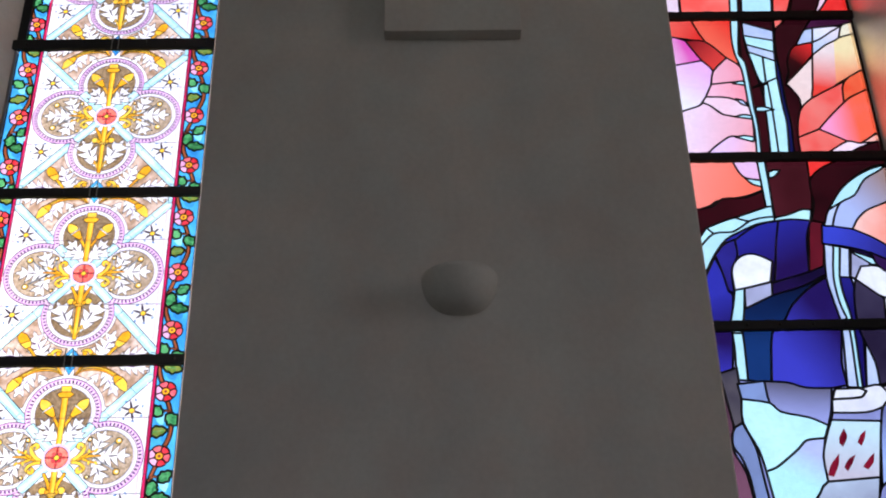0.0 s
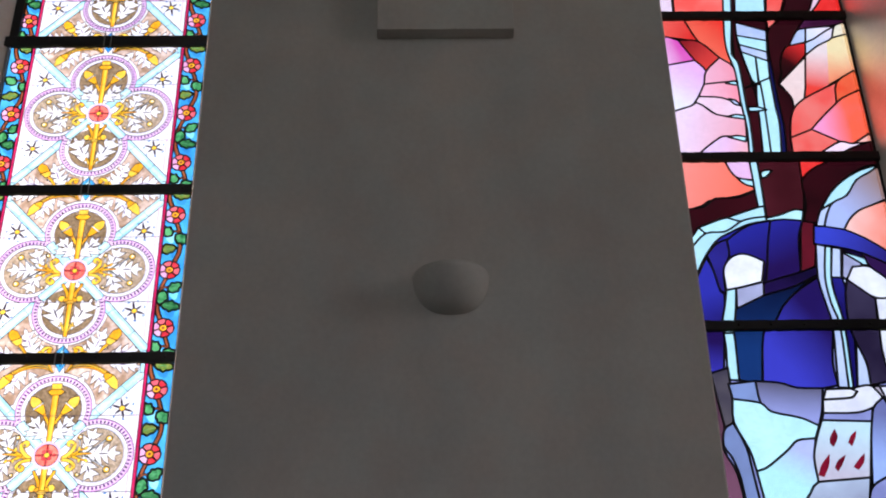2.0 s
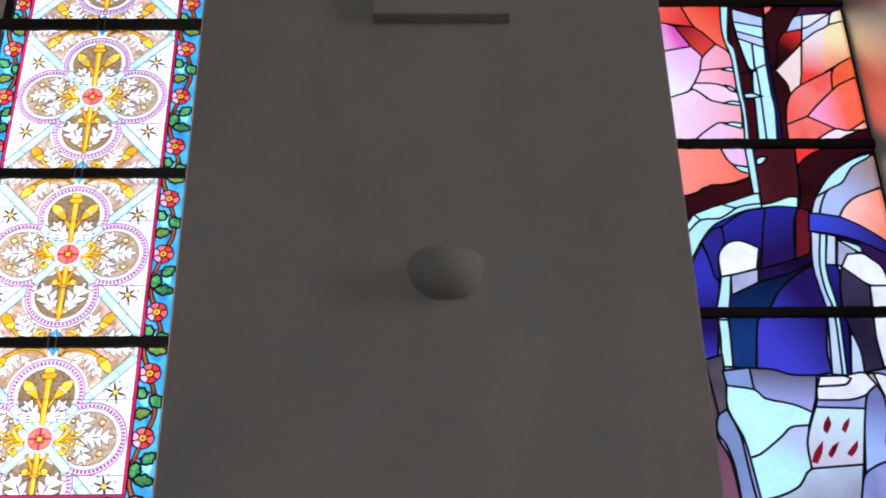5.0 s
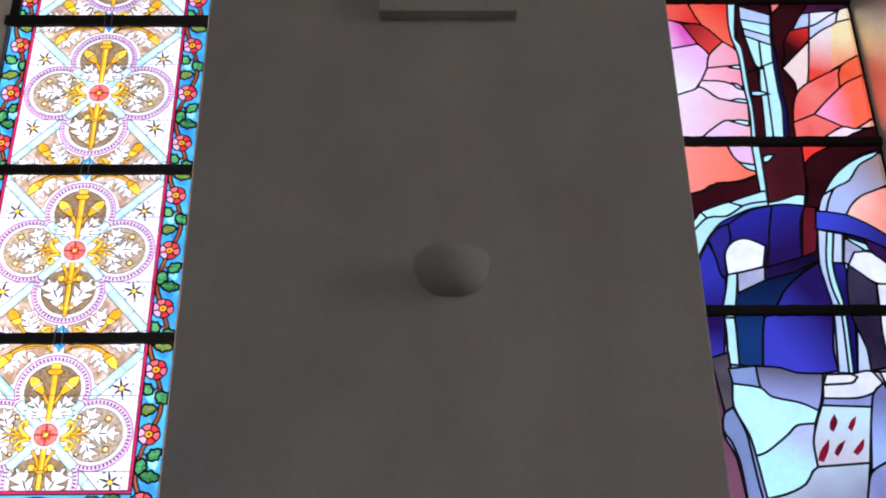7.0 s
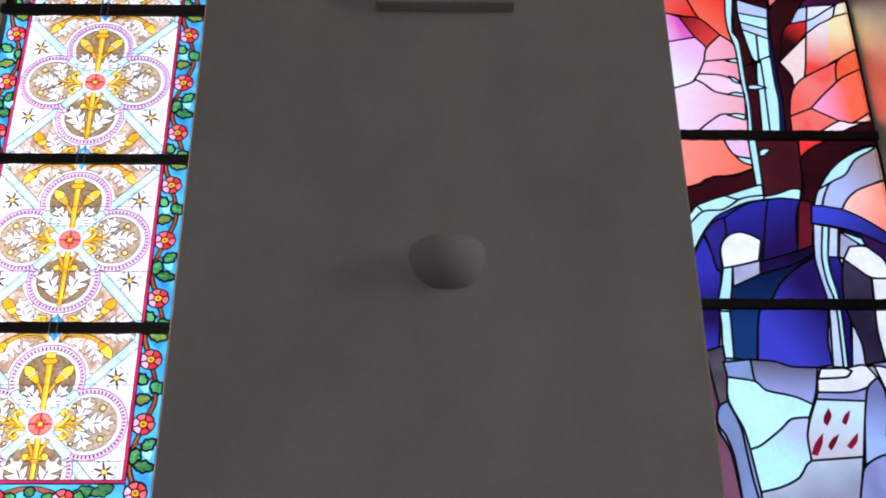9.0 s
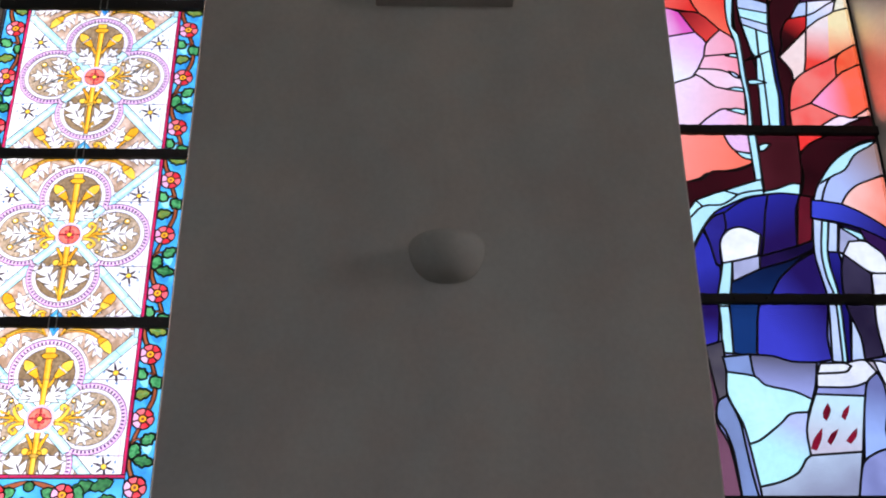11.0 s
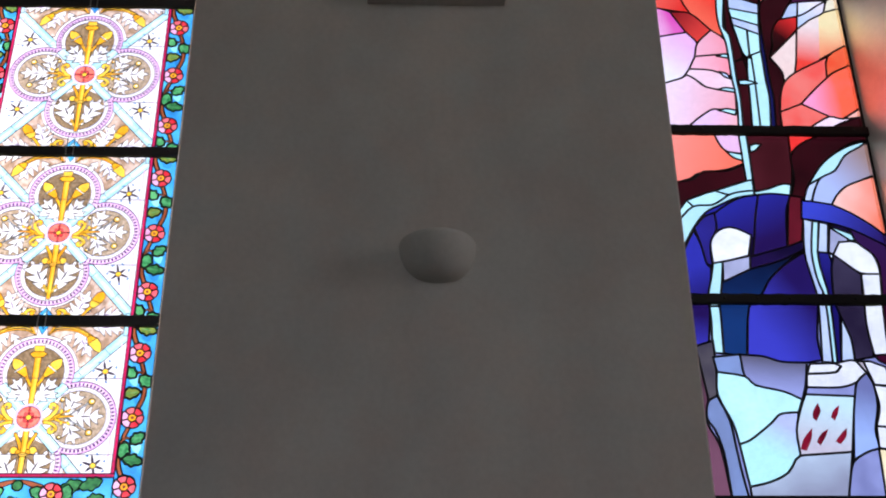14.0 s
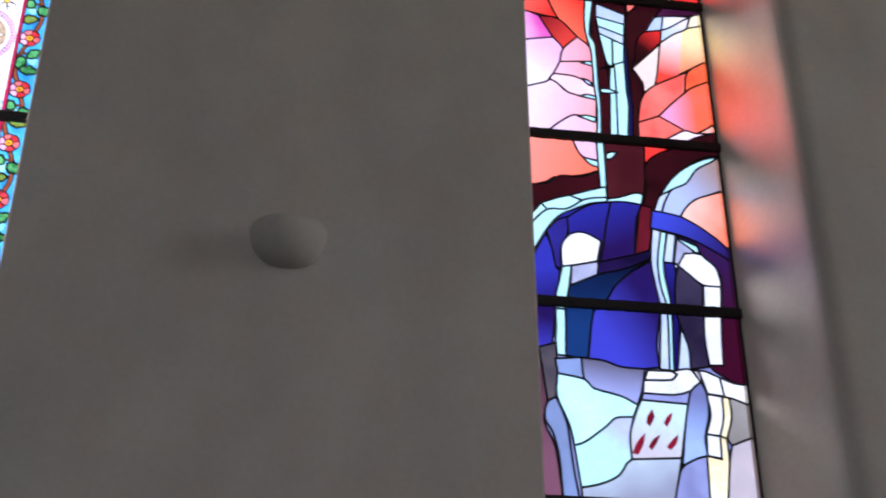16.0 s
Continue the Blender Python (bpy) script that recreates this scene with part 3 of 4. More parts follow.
    put("blue_point", "azure", [(-0.036, h), (0.036, h), (0.0, 0.368)], 0.0015)
    put("blue_point", "azure_dark", [(-0.018, h), (0.018, h), (0.0, 0.394)], 0.0015)
    # ribbons to the corners
    for sx in (-1, 1):
        for sy in (-1, 1):
            ex, ey = sx * 0.352, sy * (0.366 if sy > 0 else 0.392)
            bx, by = ex * 0.35, ey * 0.35
            put("ribbon", "sky_ribbon", bar(bx, by, ex, ey, 0.0205), 0.0019)
            put("ribbon_light", "sky_pale", bar(bx, by, ex, ey, 0.008), 0.0)
            for t in (0.52, 0.80):
                put("tie_line", "ink", bar(ex * t + sx * 0.016, ey * t - sy * 0.016, ex * t - sx * 0.016, ey * t + sy * 0.016, 0.0012))
            put("corner_ribbon", "sky_ribbon", bar(sx * 0.347, ey, sx * 0.347, sy * 0.43, 0.0085), 0.0016)
            put("pale_line", "pink_white", bar(sx * 0.338, sy * 0.04, sx * 0.338, sy * 0.33, 0.0025), 0.0)
            # star flower with small blue leaves round it
            x, y = sx * 0.283, sy * 0.203
            for k in range(6):
                put("star_ray", "ink", blade(x, y, math.pi / 6 + k * math.pi / 3 + 0.2 * sx, 0.050 if k % 3 else 0.040, 0.0055, 0, 6))
            for k in range(7):
                a = k * 0.90 + 0.25
                px, py = x + 0.044 * math.cos(a), y + 0.046 * math.sin(a)
                put("star_tip", "azure_dark", blade(px, py, a + 1.2, 0.016, 0.0036, 0, 5))
            put("star_eye", "lemon", disc(x, y, 0.0125, 10), 0.0018)
    # beaded rings
    lobes = ((0, 0.196), (0.194, 0), (0, -0.200), (-0.194, 0))
    for cx, cy in lobes:
        put("ring", "lilac_ring", disc(cx, cy, 0.158, 44), 0.0016)
    for cx, cy in lobes:
        put("ring", "pink_white", disc(cx, cy, 0.1535, 44), 0.0)
        for k in range(56):
            a = 2 * math.pi * (k + 0.5) / 56
            x, y = cx + 0.1435 * math.cos(a), cy + 0.1435 * math.sin(a)
            if max(abs(x), abs(y)) > 0.135 and math.hypot(x, y) > 0.17:
                put("bead", "purple_bead" if k % 4 else "ink", bar(x - 0.0064 * math.cos(a), y - 0.0064 * math.sin(a), x + 0.0064 * math.cos(a), y + 0.0064 * math.sin(a), 0.0042))
    for cx, cy in lobes:
        put("ring", "white_glass", disc(cx, cy, 0.134, 40), 0.0018)
    for cx, cy in lobes:
        put("ring", "lilac_pale", disc(cx, cy, 0.1235, 40), 0.0)
        put("ring", "white_glass", disc(cx, cy, 0.1205, 40), 0.0)
    for k, (cx, cy) in enumerate(lobes):
        put("lobe_ground", "ground_brown" if k % 2 == 0 else "ground_grey", disc(cx, cy, 0.116, 36), 0.0014)
    put("centre_ground", "white_glass", [(-0.10, -0.125), (0, -0.075), (0.10, -0.125), (0.125, -0.10), (0.075, 0), (0.125, 0.10), (0.10, 0.125), (0, 0.075), (-0.10, 0.125), (-0.125, 0.10), (-0.075, 0), (-0.125, -0.10)], 0.0)
    for sx in (-1, 1):
        for sy in (-1, 1):
            k = 0.37
            put("ribbon", "sky_ribbon", bar(0, 0, sx * 0.352 * k, sy * 0.378 * k, 0.0205), 0.0018)
            put("ribbon_light", "sky_pale", bar(0, 0, sx * 0.352 * k, sy * 0.378 * k, 0.008), 0.0)
    # side lobes: golden palmette with two volutes, three oak leaves and berries on stalks
    for s in (-1, 1):
        for foot_x, a, ln, w, n in ((0.146, 1.22, 0.124, 0.040, 3), (0.148, -1.16, 0.128, 0.040, 3), (0.156, 0.03, 0.146, 0.052, 4)):
            put("white_leaf", "white_glass", both(oak(foot_x, 0.002, a, ln, w, n), s), 0.0016)
        for x, y, a, ln in ((0.164, 0.040, 1.28, 0.042), (0.168, -0.042, -1.2, 0.042), (0.205, 0.004, 0.03, 0.048)):
            put("vein", "ink", both(blade(x, y, a, ln, 0.0034, 0, 5), s))
        for p in ([(0.150, 0.006), (0.190, 0.030), (0.228, 0.060), (0.240, 0.066)], [(0.150, -0.004), (0.192, -0.026), (0.232, -0.050), (0.242, -0.058)], [(0.135, 0.030), (0.128, 0.050), (0.126, 0.066)]):
            put("stalk", "mist_line", both(frond(p, 0.0018, 0.0034), s), 0.0011)
        for x, y, r in ((0.245, 0.070, 0.0135), (0.248, -0.064, 0.0135), (0.126, 0.078, 0.0095), (0.132, -0.084, 0.008)):
            put("berry", "lemon", both(disc(x, y, r, 14), s), 0.0024)
            put("berry", "white_glass", both(disc(x + 0.002, y + 0.001, r * 0.42, 8), s), 0.0)
        for p, h0, h1 in (([(0.058, -0.020), (0.090, -0.006), (0.130, 0.004), (0.180, 0.006)], 0.011, 0.003), ([(0.062, -0.016), (0.088, 0.004), (0.104, 0.024), (0.108, 0.044), (0.098, 0.058)], 0.009, 0.007),
                          ([(0.062, -0.020), (0.088, -0.024), (0.108, -0.034), (0.116, -0.050), (0.106, -0.064)], 0.008, 0.006), ([(0.100, -0.002), (0.130, 0.018), (0.156, 0.030)], 0.006, 0.003), ([(0.104, -0.006), (0.134, -0.018), (0.160, -0.024)], 0.006, 0.003)):
            put("scroll", "lemon" if h1 > 0.005 else "gold", both(frond(p, h0, h1), s), 0.0013)
        for x, y in ((0.090, 0.050), (0.097, -0.056)):
            put("volute", "lemon", both(disc(x, y, 0.0165, 14), s), 0.0016)
            put("volute", "ground_grey", both(disc(x + 0.004, y - 0.006 if y > 0 else y + 0.006, 0.0055, 8), s), 0.0008)
        for x, y, a in ((0.128, 0.014, 1.5), (0.132, -0.012, -1.5), (0.150, 0.020, 0.9), (0.155, -0.016, -0.9)):
            put("scroll", "lemon", both(blade(x, y, a, 0.024, 0.006, 0, 6), s), 0.0010)
    # upper lobe: golden stem with a cross cap, two acorns and oak leaves at its foot
    for sx in (-1, 1):
        put("white_leaf", "white_glass", both(oak(0.006, 0.072, 0.86, 0.130, 0.036, 3), sx), 0.0016)
        put("white_leaf", "white_glass", both(oak(0.010, 0.080, 0.28, 0.100, 0.026, 2), sx), 0.0016)
        put("vein", "ink", both(blade(0.042, 0.112, 0.86, 0.046, 0.0036, 0, 5), sx))
        put("vein", "ink", both(blade(0.050, 0.095, 0.30, 0.028, 0.003, 0, 5), sx))
        put("acorn_stalk", "gold", both(frond([(0.004, 0.120), (0.020, 0.150), (0.040, 0.186)], 0.004, 0.008), sx), 0.0016)
        acorn(lambda n, m, poly, l=0.0, sx=sx: put(n, m, both(poly, sx), l), 0.036, 0.180, 0.097, 0.256, 0.023)
    put("stem", "gold", bar(0, 0.04, 0, 0.300, 0.011, 0.0145), 0.0019)
    put("stem_light", "lemon", bar(0.003, 0.05, 0.003, 0.27, 0.0045, 0.006), 0.0)
    put("stem_cap", "gold", [(-0.036, 0.281), (-0.022, 0.266), (0.022, 0.266), (0.036, 0.281), (0.022, 0.292), (-0.022, 0.292)], 0.0016)
    put("stem_cap", "lemon", [(-0.020, 0.292), (0.020, 0.292), (0.022, 0.319), (-0.022, 0.319)], 0.0016)
    # lower lobe: golden sheaf on a stem between two oak leaves
    for sx in (-1, 1):
        put("white_leaf", "white_glass", both(oak(0.020, -0.290, 1.10, 0.170, 0.052, 3), sx), 0.0016)
        put("vein", "ink", both(blade(0.042, -0.238, 1.12, 0.062, 0.0036, 0, 5), sx))
        put("shoot", "lemon", both(frond([(0.0, -0.318), (0.012, -0.290), (0.028, -0.256)], 0.0040, 0.0050), sx), 0.0014)
        put("shoot", "lemon", both(bar(0.008, -0.268, 0.036, -0.274, 0.0035), sx), 0.0012)
        put("sheaf", "gold", both(frond([(0.004, -0.170), (0.016, -0.120), (0.044, -0.066)], 0.011, 0.0055), sx), 0.0018)
        put("sheaf", "lemon", both(disc(0.038, -0.140, 0.016, 12), sx), 0.0018)
        put("sheaf", "gold", both(disc(0.017, -0.148, 0.012, 12), sx), 0.0016)
    put("stem", "gold", bar(0, -0.326, 0, -0.04, 0.009, 0.013), 0.0019)
    put("stem_light", "lemon", bar(0.003, -0.30, 0.003, -0.05, 0.004, 0.006), 0.0)
    put("sheaf_knot", "lemon", disc(0, -0.158, 0.022, 14, 0.008), 0.0016)
    # rosette in the middle
    put("rosette", "pink_white", disc(0, 0, 0.060, 28), 0.0)
    put("rosette", "rosette_red", disc(0, 0, 0.047, 28), 0.0018)
    for k in range(4):
        a = k * math.pi / 2
        put("rosette_petal", "petal_red", bar(0.012 * math.cos(a), 0.012 * math.sin(a), 0.045 * math.cos(a), 0.045 * math.sin(a), 0.003, 0.002), 0.0010)
        put("rosette_petal", "petal_red", bar(0.031 * math.cos(a) - 0.008 * math.sin(a), 0.031 * math.sin(a) + 0.008 * math.cos(a), 0.031 * math.cos(a) + 0.008 * math.sin(a), 0.031 * math.sin(a) - 0.008 * math.cos(a), 0.0025), 0.0)
        put("rosette_petal", "ruby", disc(0.016 * math.cos(a + 0.785), 0.016 * math.sin(a + 0.785), 0.009, 10), 0.0012)
    put("rosette_eye", "lemon", disc(0, 0, 0.0115, 12), 0.0016)
    # thin lead across the panel
    for y in (0.172, -0.158):
        put("tie_line", "ink", bar(-0.36, y, 0.36, y, 0.0016))
    # flower borders
    for s in (-1, 1):
        put("border_line", "magenta_line", [(s * 0.357, -h), (s * 0.372, -h), (s * 0.372, h), (s * 0.357, h)], 0.0022)
        for k in range(8):
            put("tie_line", "ink", bar(s * 0.356, -0.40 + 0.108 * k, s * 0.373, -0.40 + 0.108 * k, 0.0015))
        put("border_ground", "azure", [(s * 0.372, -h), (s * 0.479, -h), (s * 0.479, h), (s * 0.372, h)], 0.0030)
        put("border_edge", "white_glass" if s > 0 else "mist_line", [(s * 0.479, -h), (s * 0.50, -h), (s * 0.50, h), (s * 0.479, h)], 0.0026)
        for k in range(5):
            put("tie_line", "ink", bar(s * 0.478, -0.36 + 0.172 * k, s * 0.50, -0.36 + 0.172 * k, 0.0014))
        for k in (2, 1, 0, -1):
            y, side = k * PITCH / 3, 1 if k in (1, -1) else -1
            put("border_water", "azure_dark", blade(s * 0.416 + 0.03, y + 0.05, 1.9, 0.07, 0.022), 0.0)
            put("border_water", "azure_light", blade(s * 0.416 - 0.02 * side, y - PITCH * 0.10, -1.3, 0.07, 0.020), 0.0)
        for k in (2, 1, 0, -1):
            border_motif(lambda n, m, poly, half=0.0: put(n, m, clipped(poly, 0, *sorted((s * 0.374, s * 0.477))), half), s, 0.416, k * PITCH / 3, k)
    if foot:
        put("foot_cover", "magenta_line", [(-0.372, -0.252), (0.372, -0.252), (0.372, -0.236), (-0.372, -0.236)], 0.0022)
        for k in range(9):
            put("tie_line", "ink", bar(-0.34 + 0.085 * k, -0.253, -0.34 + 0.085 * k, -0.235, 0.0015))
        put("foot_ground", "azure", [(-0.372, -0.252), (-0.372, -0.50), (0.372, -0.50), (0.372, -0.252)], 0.003)
        for sx in (-1, 1):
            put("vine", "vine", blade(0, -0.262, math.atan2(-0.32, sx), 0.17, 0.011), 0.0022)
            for x, y, a, ln in ((0.05, -0.30, -0.4, 0.08), (0.26, -0.275, 3.4, 0.09), (0.20, -0.28, 4.5, 0.075), (0.33, -0.262, 3.5, 0.085), (0.27, -0.36, 0.4, 0.07)):
                put("leaf", "leaf_green" if x < 0.22 else "leaf_dark", blade(sx * x, y, a if sx > 0 else math.pi - a, ln * 1.15, 0.030, 3, 14, 0.25), 0.0034)
            flower(put, sx * 0.135, -0.320)
            flower(put, sx * 0.416, -0.29)
        put("leaf", "leaf_green", blade(0.03, -0.36, math.pi, 0.10, 0.03, 3, 14, 0.25), 0.0034)
        put("leaf", "leaf_dark", disc(0, -0.285, 0.022, 10), 0.0034)
    return out


def flower(put, x, y, r=0.046):
    """A six-petalled border flower in a leaded ring, red and pink petals and a gold eye."""
    for k in range(6):
        a = k * math.pi / 3 + 0.3
        put("petal", ("petal_red", "petal_pink", "petal_rose")[(k * 2 + (k > 2)) % 3], [(x, y)] + [(x + r * (1.0 if 0 < j < 5 else 0.93) * math.cos(a + j * math.pi / 15), y + r * (1.0 if 0 < j < 5 else 0.93) * math.sin(a + j * math.pi / 15)) for j in range(6)], 0.0036)
    put("flower_eye", "ruby", disc(x, y, 0.42 * r, 14), 0.0018)
    put("flower_eye", "gold", disc(x, y, 0.34 * r, 12), 0.0014)
    put("flower_eye", "vine", disc(x, y, 0.16 * r, 8), 0.0)


def border_leaf(put, x, y, angle, length, width, mat):
    """A broad leaf with a toothed edge and a pale midrib."""
    put("leaf", mat, blade(x, y, angle, length * 1.2, width * 1.15, 3, 12, 0.26), 0.0048)
    c, s = math.cos(angle), math.sin(angle)
    put("vein", "leaf_vein", bar(x + 0.2 * length * c, y + 0.2 * length * s, x + 0.8 * length * c, y + 0.8 * length * s, 0.0013, 0.0006))


def border_motif(put, s, x, y, k):
    """One flower of the side border, with the branch and the leaves between it and the next one below."""
    x *= s
    gap = PITCH / 3
    side = 1 if k in (1, -1) else -1
    put("vine", "vine", frond([(x + side * 0.006, y - 0.03), (x + side * 0.026, y - gap * 0.30), (x + side * 0.036, y - gap * 0.52), (x + side * 0.032, y - gap * 0.72), (x + side * 0.004, y - gap * 0.96)], 0.0075, 0.0095), 0.0036)
    put("vine", "vine", frond([(x + side * 0.030, y - gap * 0.34), (x + side * 0.008, y - gap * 0.30), (x - side * 0.010, y - gap * 0.36)], 0.005, 0.003), 0.0022)
    border_leaf(put, x + side * 0.012, y - gap * 0.36, math.pi / 2 - side * 2.6 + 0.3, 0.060, 0.026, "leaf_green")
    border_leaf(put, x - side * 0.004, y - gap * 0.38, math.pi / 2 + side * 0.9, 0.058, 0.024, "leaf_light" if k else "leaf_green")
    border_leaf(put, x + side * 0.022, y - gap * 0.60, math.pi / 2 + side * 1.75, 0.074, 0.024, "olive" if k else "leaf_dark")
    flower(put, x, y)


SMALL = ("bead", "star_ray", "star_tip", "vein", "tie_line")
window_1 = window_thing("window_1", "tall leaded church window with repeated gold and white quatrefoil panels and flower borders")
panel = new("glass_panel")
panel.parent = window_1
leaded(panel_layers(), panel, 0.003, SMALL)
panel.location = (MID, GLASS_Y, 4.370)
for k in (1, 2, 3, 4):
    copy_thing(panel, pose(MID, GLASS_Y, 4.370 + PITCH * k))
foot_panel = new("glass_panel")
foot_panel.parent = window_1
leaded(panel_layers(foot=True), foot_panel, 0.003, SMALL)
foot_panel.location = (MID, GLASS_Y, 3.508)


def saddle_bar(parent, x0, x1, z, half=0.020, deep=0.030):
    bm = bmesh.new()
    rng = random.Random(round(z * 1000))
    rows, count = [], 46
    for i in range(count + 1):
        x, up, down = x0 + (x1 - x0) * i / count, rng.uniform(-0.0022, 0.0022), rng.uniform(-0.0022, 0.0022)
        ring = [(GLASS_Y - 0.006, z - half + down), (GLASS_Y - deep + 0.004, z - half + down), (GLASS_Y - deep, z - half + 0.004), (GLASS_Y - deep, z + half - 0.004), (GLASS_Y - deep + 0.004, z + half + up), (GLASS_Y - 0.006, z + half + up)]
        rows.append([bm.verts.new((x, y, zz)) for y, zz in ring])
    for a, b in zip(rows, rows[1:]):
        for i in range(6):
            j = (i + 1) % 6
            bm.faces.new((a[i], a[j], b[j], b[i]))
    bm.faces.new(rows[0])
    bm.faces.new(rows[-1][::-1])
    bmesh.ops.recalc_face_normals(bm, faces=bm.faces[:])
    bar_ob = part("saddle_bar", bm, iron, parent, "black iron bar across the glass")
    for i in range(7):
        x = x0 + (x1 - x0) * (i + 0.5) / 7
        bm = bmesh.new()
        bmesh.ops.create_uvsphere(bm, u_segments=8, v_segments=5, radius=0.007, matrix=Matrix.Translation((x, GLASS_Y - deep, z)))
        part("rivet", bm, iron, bar_ob)


for k in range(6):
    thick = 0.030 if k == 2 else 0.0235
    saddle_bar(window_1, L0 - 0.02, L1 + 0.02, 3.940 + PITCH * k - (0.006, 0.016, 0.005, 0, 0, 0)[k], thick)


for k in range(6):
    z = 3.940 + PITCH * k
    for dx in (-0.016, 0.016):
        bm = bmesh.new()
        box(bm, MID + dx - 0.0018, MID + dx + 0.0018, GLASS_Y - 0.036, GLASS_Y - 0.031, z - 0.045, z + 0.045)
        part("tie_wire", bm, copper, window_1, "thin copper tie round the iron bar")


def frame_strip(parent, x0, x1, z0, z1, material=None):
    bm = bmesh.new()
    box(bm, x0, x1, GLASS_Y - 0.012, GLASS_Y + 0.02, z0, z1)
    part("edge_frame", bm, material or iron, parent)


frame_strip(window_1, L0 - 0.012, L0 + 0.003, SILL_L, 5.63, copper)
frame_strip(window_1, L0 - 0.02, L0 + 0.034, 5.69, TOP)
frame_strip(window_1, L0, L1, SILL_L - 0.02, SILL_L + 0.012)

# ---------------------------------------------------------------- pictorial window
def rounded(poly):
    """Bends the sides of an outline between corners that turn gently."""
    n = len(poly)
    v = [Vector(p) for p in poly]

    def gentle(i):
        a, c = v[i] - v[i - 1], v[(i + 1) % n] - v[i]
        return a.length > 1e-4 and c.length > 1e-4 and a.angle(c) < 0.9
    soft = [gentle(i) for i in range(n)]
    out = []
    for i in range(n):
        p0, p1, p2, p3 = v[i - 1], v[i], v[(i + 1) % n], v[(i + 2) % n]
        out.append(tuple(p1))
        if not (soft[i] or soft[(i + 1) % n]) or (p2 - p1).length < 0.012:
            continue
        m1 = (p2 - p0) * 0.5 if soft[i] else p2 - p1
        m2 = (p3 - p1) * 0.5 if soft[(i + 1) % n] else p2 - p1
        lim = (p2 - p1).length
        m1 = m1 * min(1, lim / max(m1.length, 1e-6))
        m2 = m2 * min(1, lim / max(m2.length, 1e-6))
        for t in (1 / 3, 2 / 3):
            q = p1 * (2 * t ** 3 - 3 * t * t + 1) + m1 * (t ** 3 - 2 * t * t + t) + p2 * (3 * t * t - 2 * t ** 3) + m2 * (t ** 3 - t * t)
            out.append(tuple(q))
    return out


window_2 = window_thing("window_2", "tall leaded church window with a modern red, blue and pale picture")
sheet = new("glass_sheet")
sheet.parent = window_2
layers = [("pane", glass_name, [(-0.02, z0), (1.01, z0), (1.01, z1), (-0.02, z1)], 0.0045)
          for glass_name, z0, z1 in (("lavender_fade", -0.05, 0.78), ("indigo", 0.78, 1.25), ("plum", 1.25, 1.76), ("maroon", 1.76, 2.7), ("coral", 2.7, 5.2))]
for k in range(6):
    a, b = 2.95 + 0.37 * k, 3.0 + 0.37 * (k + 1)
    layers.append(("pane", ("scarlet", "pale_rose", "rose")[k % 3], [(-0.02, a), (0.2 + 0.06 * k, a - 0.05), (0.3, b), (-0.02, b)], 0.0045))
    layers.append(("pane", ("vermilion", "coral", "tangerine")[k % 3], [(0.7 - 0.04 * k, a), (1.01, a), (1.01, b), (0.62, b - 0.06)], 0.0045))


def piece(colour, *outline, edge=0.0054):
    """One pane of the picture over the ones before it, in metres from the foot of the glass."""
    layers.append(("pane", colour, rounded(list(outline)), edge))


# upper field: red and rose sky, pale figure shape and dark trunk
piece("pale_rose", (0.016, 2.972), (0.152, 2.972), (0.136, 2.672), (0.14, 2.628), (-0.02, 2.628))
piece("coral", (0.152, 2.972), (0.424, 2.968), (0.388, 2.624), (0.14, 2.628))
piece("scarlet_fade", (-0.02, 2.628), (0.176, 2.628), (0.24, 2.464), (-0.02, 2.512))
piece("vermilion_fade", (0.176, 2.628), (0.4, 2.624), (0.384, 2.476), (0.388, 2.304), (0.332, 2.36), (0.24, 2.464))
piece("magenta_fade", (-0.02, 2.512), (0.14, 2.472), (0.208, 2.344), (-0.02, 2.296))
piece("crimson_fade", (0.14, 2.472), (0.24, 2.464), (0.332, 2.36), (0.256, 2.276), (0.208, 2.344))
piece("lilac_fade", (-0.02, 2.296), (0.208, 2.344), (0.256, 2.276), (0.24, 2.196), (0.22, 2.144), (0.192, 2.1), (0.156, 2.064), (0.072, 2.032), (-0.02, 1.98))
piece("rose", (0.256, 2.276), (0.332, 2.36), (0.392, 2.304), (0.408, 2.216), (0.236, 2.196))
piece("rose", (0.236, 2.196), (0.408, 2.216), (0.396, 2.064), (0.312, 2.112), (0.2, 2.12))
piece("pale_rose", (0.2, 2.12), (0.312, 2.112), (0.4, 2.064), (0.408, 1.988), (0.324, 1.996), (0.272, 2.012), (0.216, 2.064), (0.176, 2.084))
piece("blush", (-0.02, 1.98), (0.072, 2.032), (0.156, 2.064), (0.184, 2.084), (0.216, 2.064), (0.272, 2.012), (0.408, 1.988), (0.4, 1.876), (0.308, 1.884), (0.272, 1.876), (0.172, 1.792), (0.152, 1.728), (-0.02, 1.732))
piece("blush_low", (0.152, 1.728), (0.172, 1.792), (0.272, 1.876), (0.308, 1.884), (0.404, 1.868), (0.396, 1.724))
piece("maroon", (0.456, 2.968), (0.492, 2.968), (0.448, 2.584), (0.436, 2.44), (0.452, 2.332), (0.472, 2.192), (0.484, 2.02), (0.46, 1.724), (0.396, 1.724), (0.416, 2.088), (0.404, 2.332))
piece("ice", (0.424, 2.968), (0.464, 2.968), (0.428, 2.624), (0.396, 2.384), (0.42, 2.332), (0.424, 2.228), (0.424, 2.056), (0.428, 1.968), (0.424, 1.852), (0.416, 1.724), (0.392, 1.724), (0.408, 1.92), (0.4, 2.088), (0.4, 2.192), (0.396, 2.292), (0.376, 2.392), (0.376, 2.512))
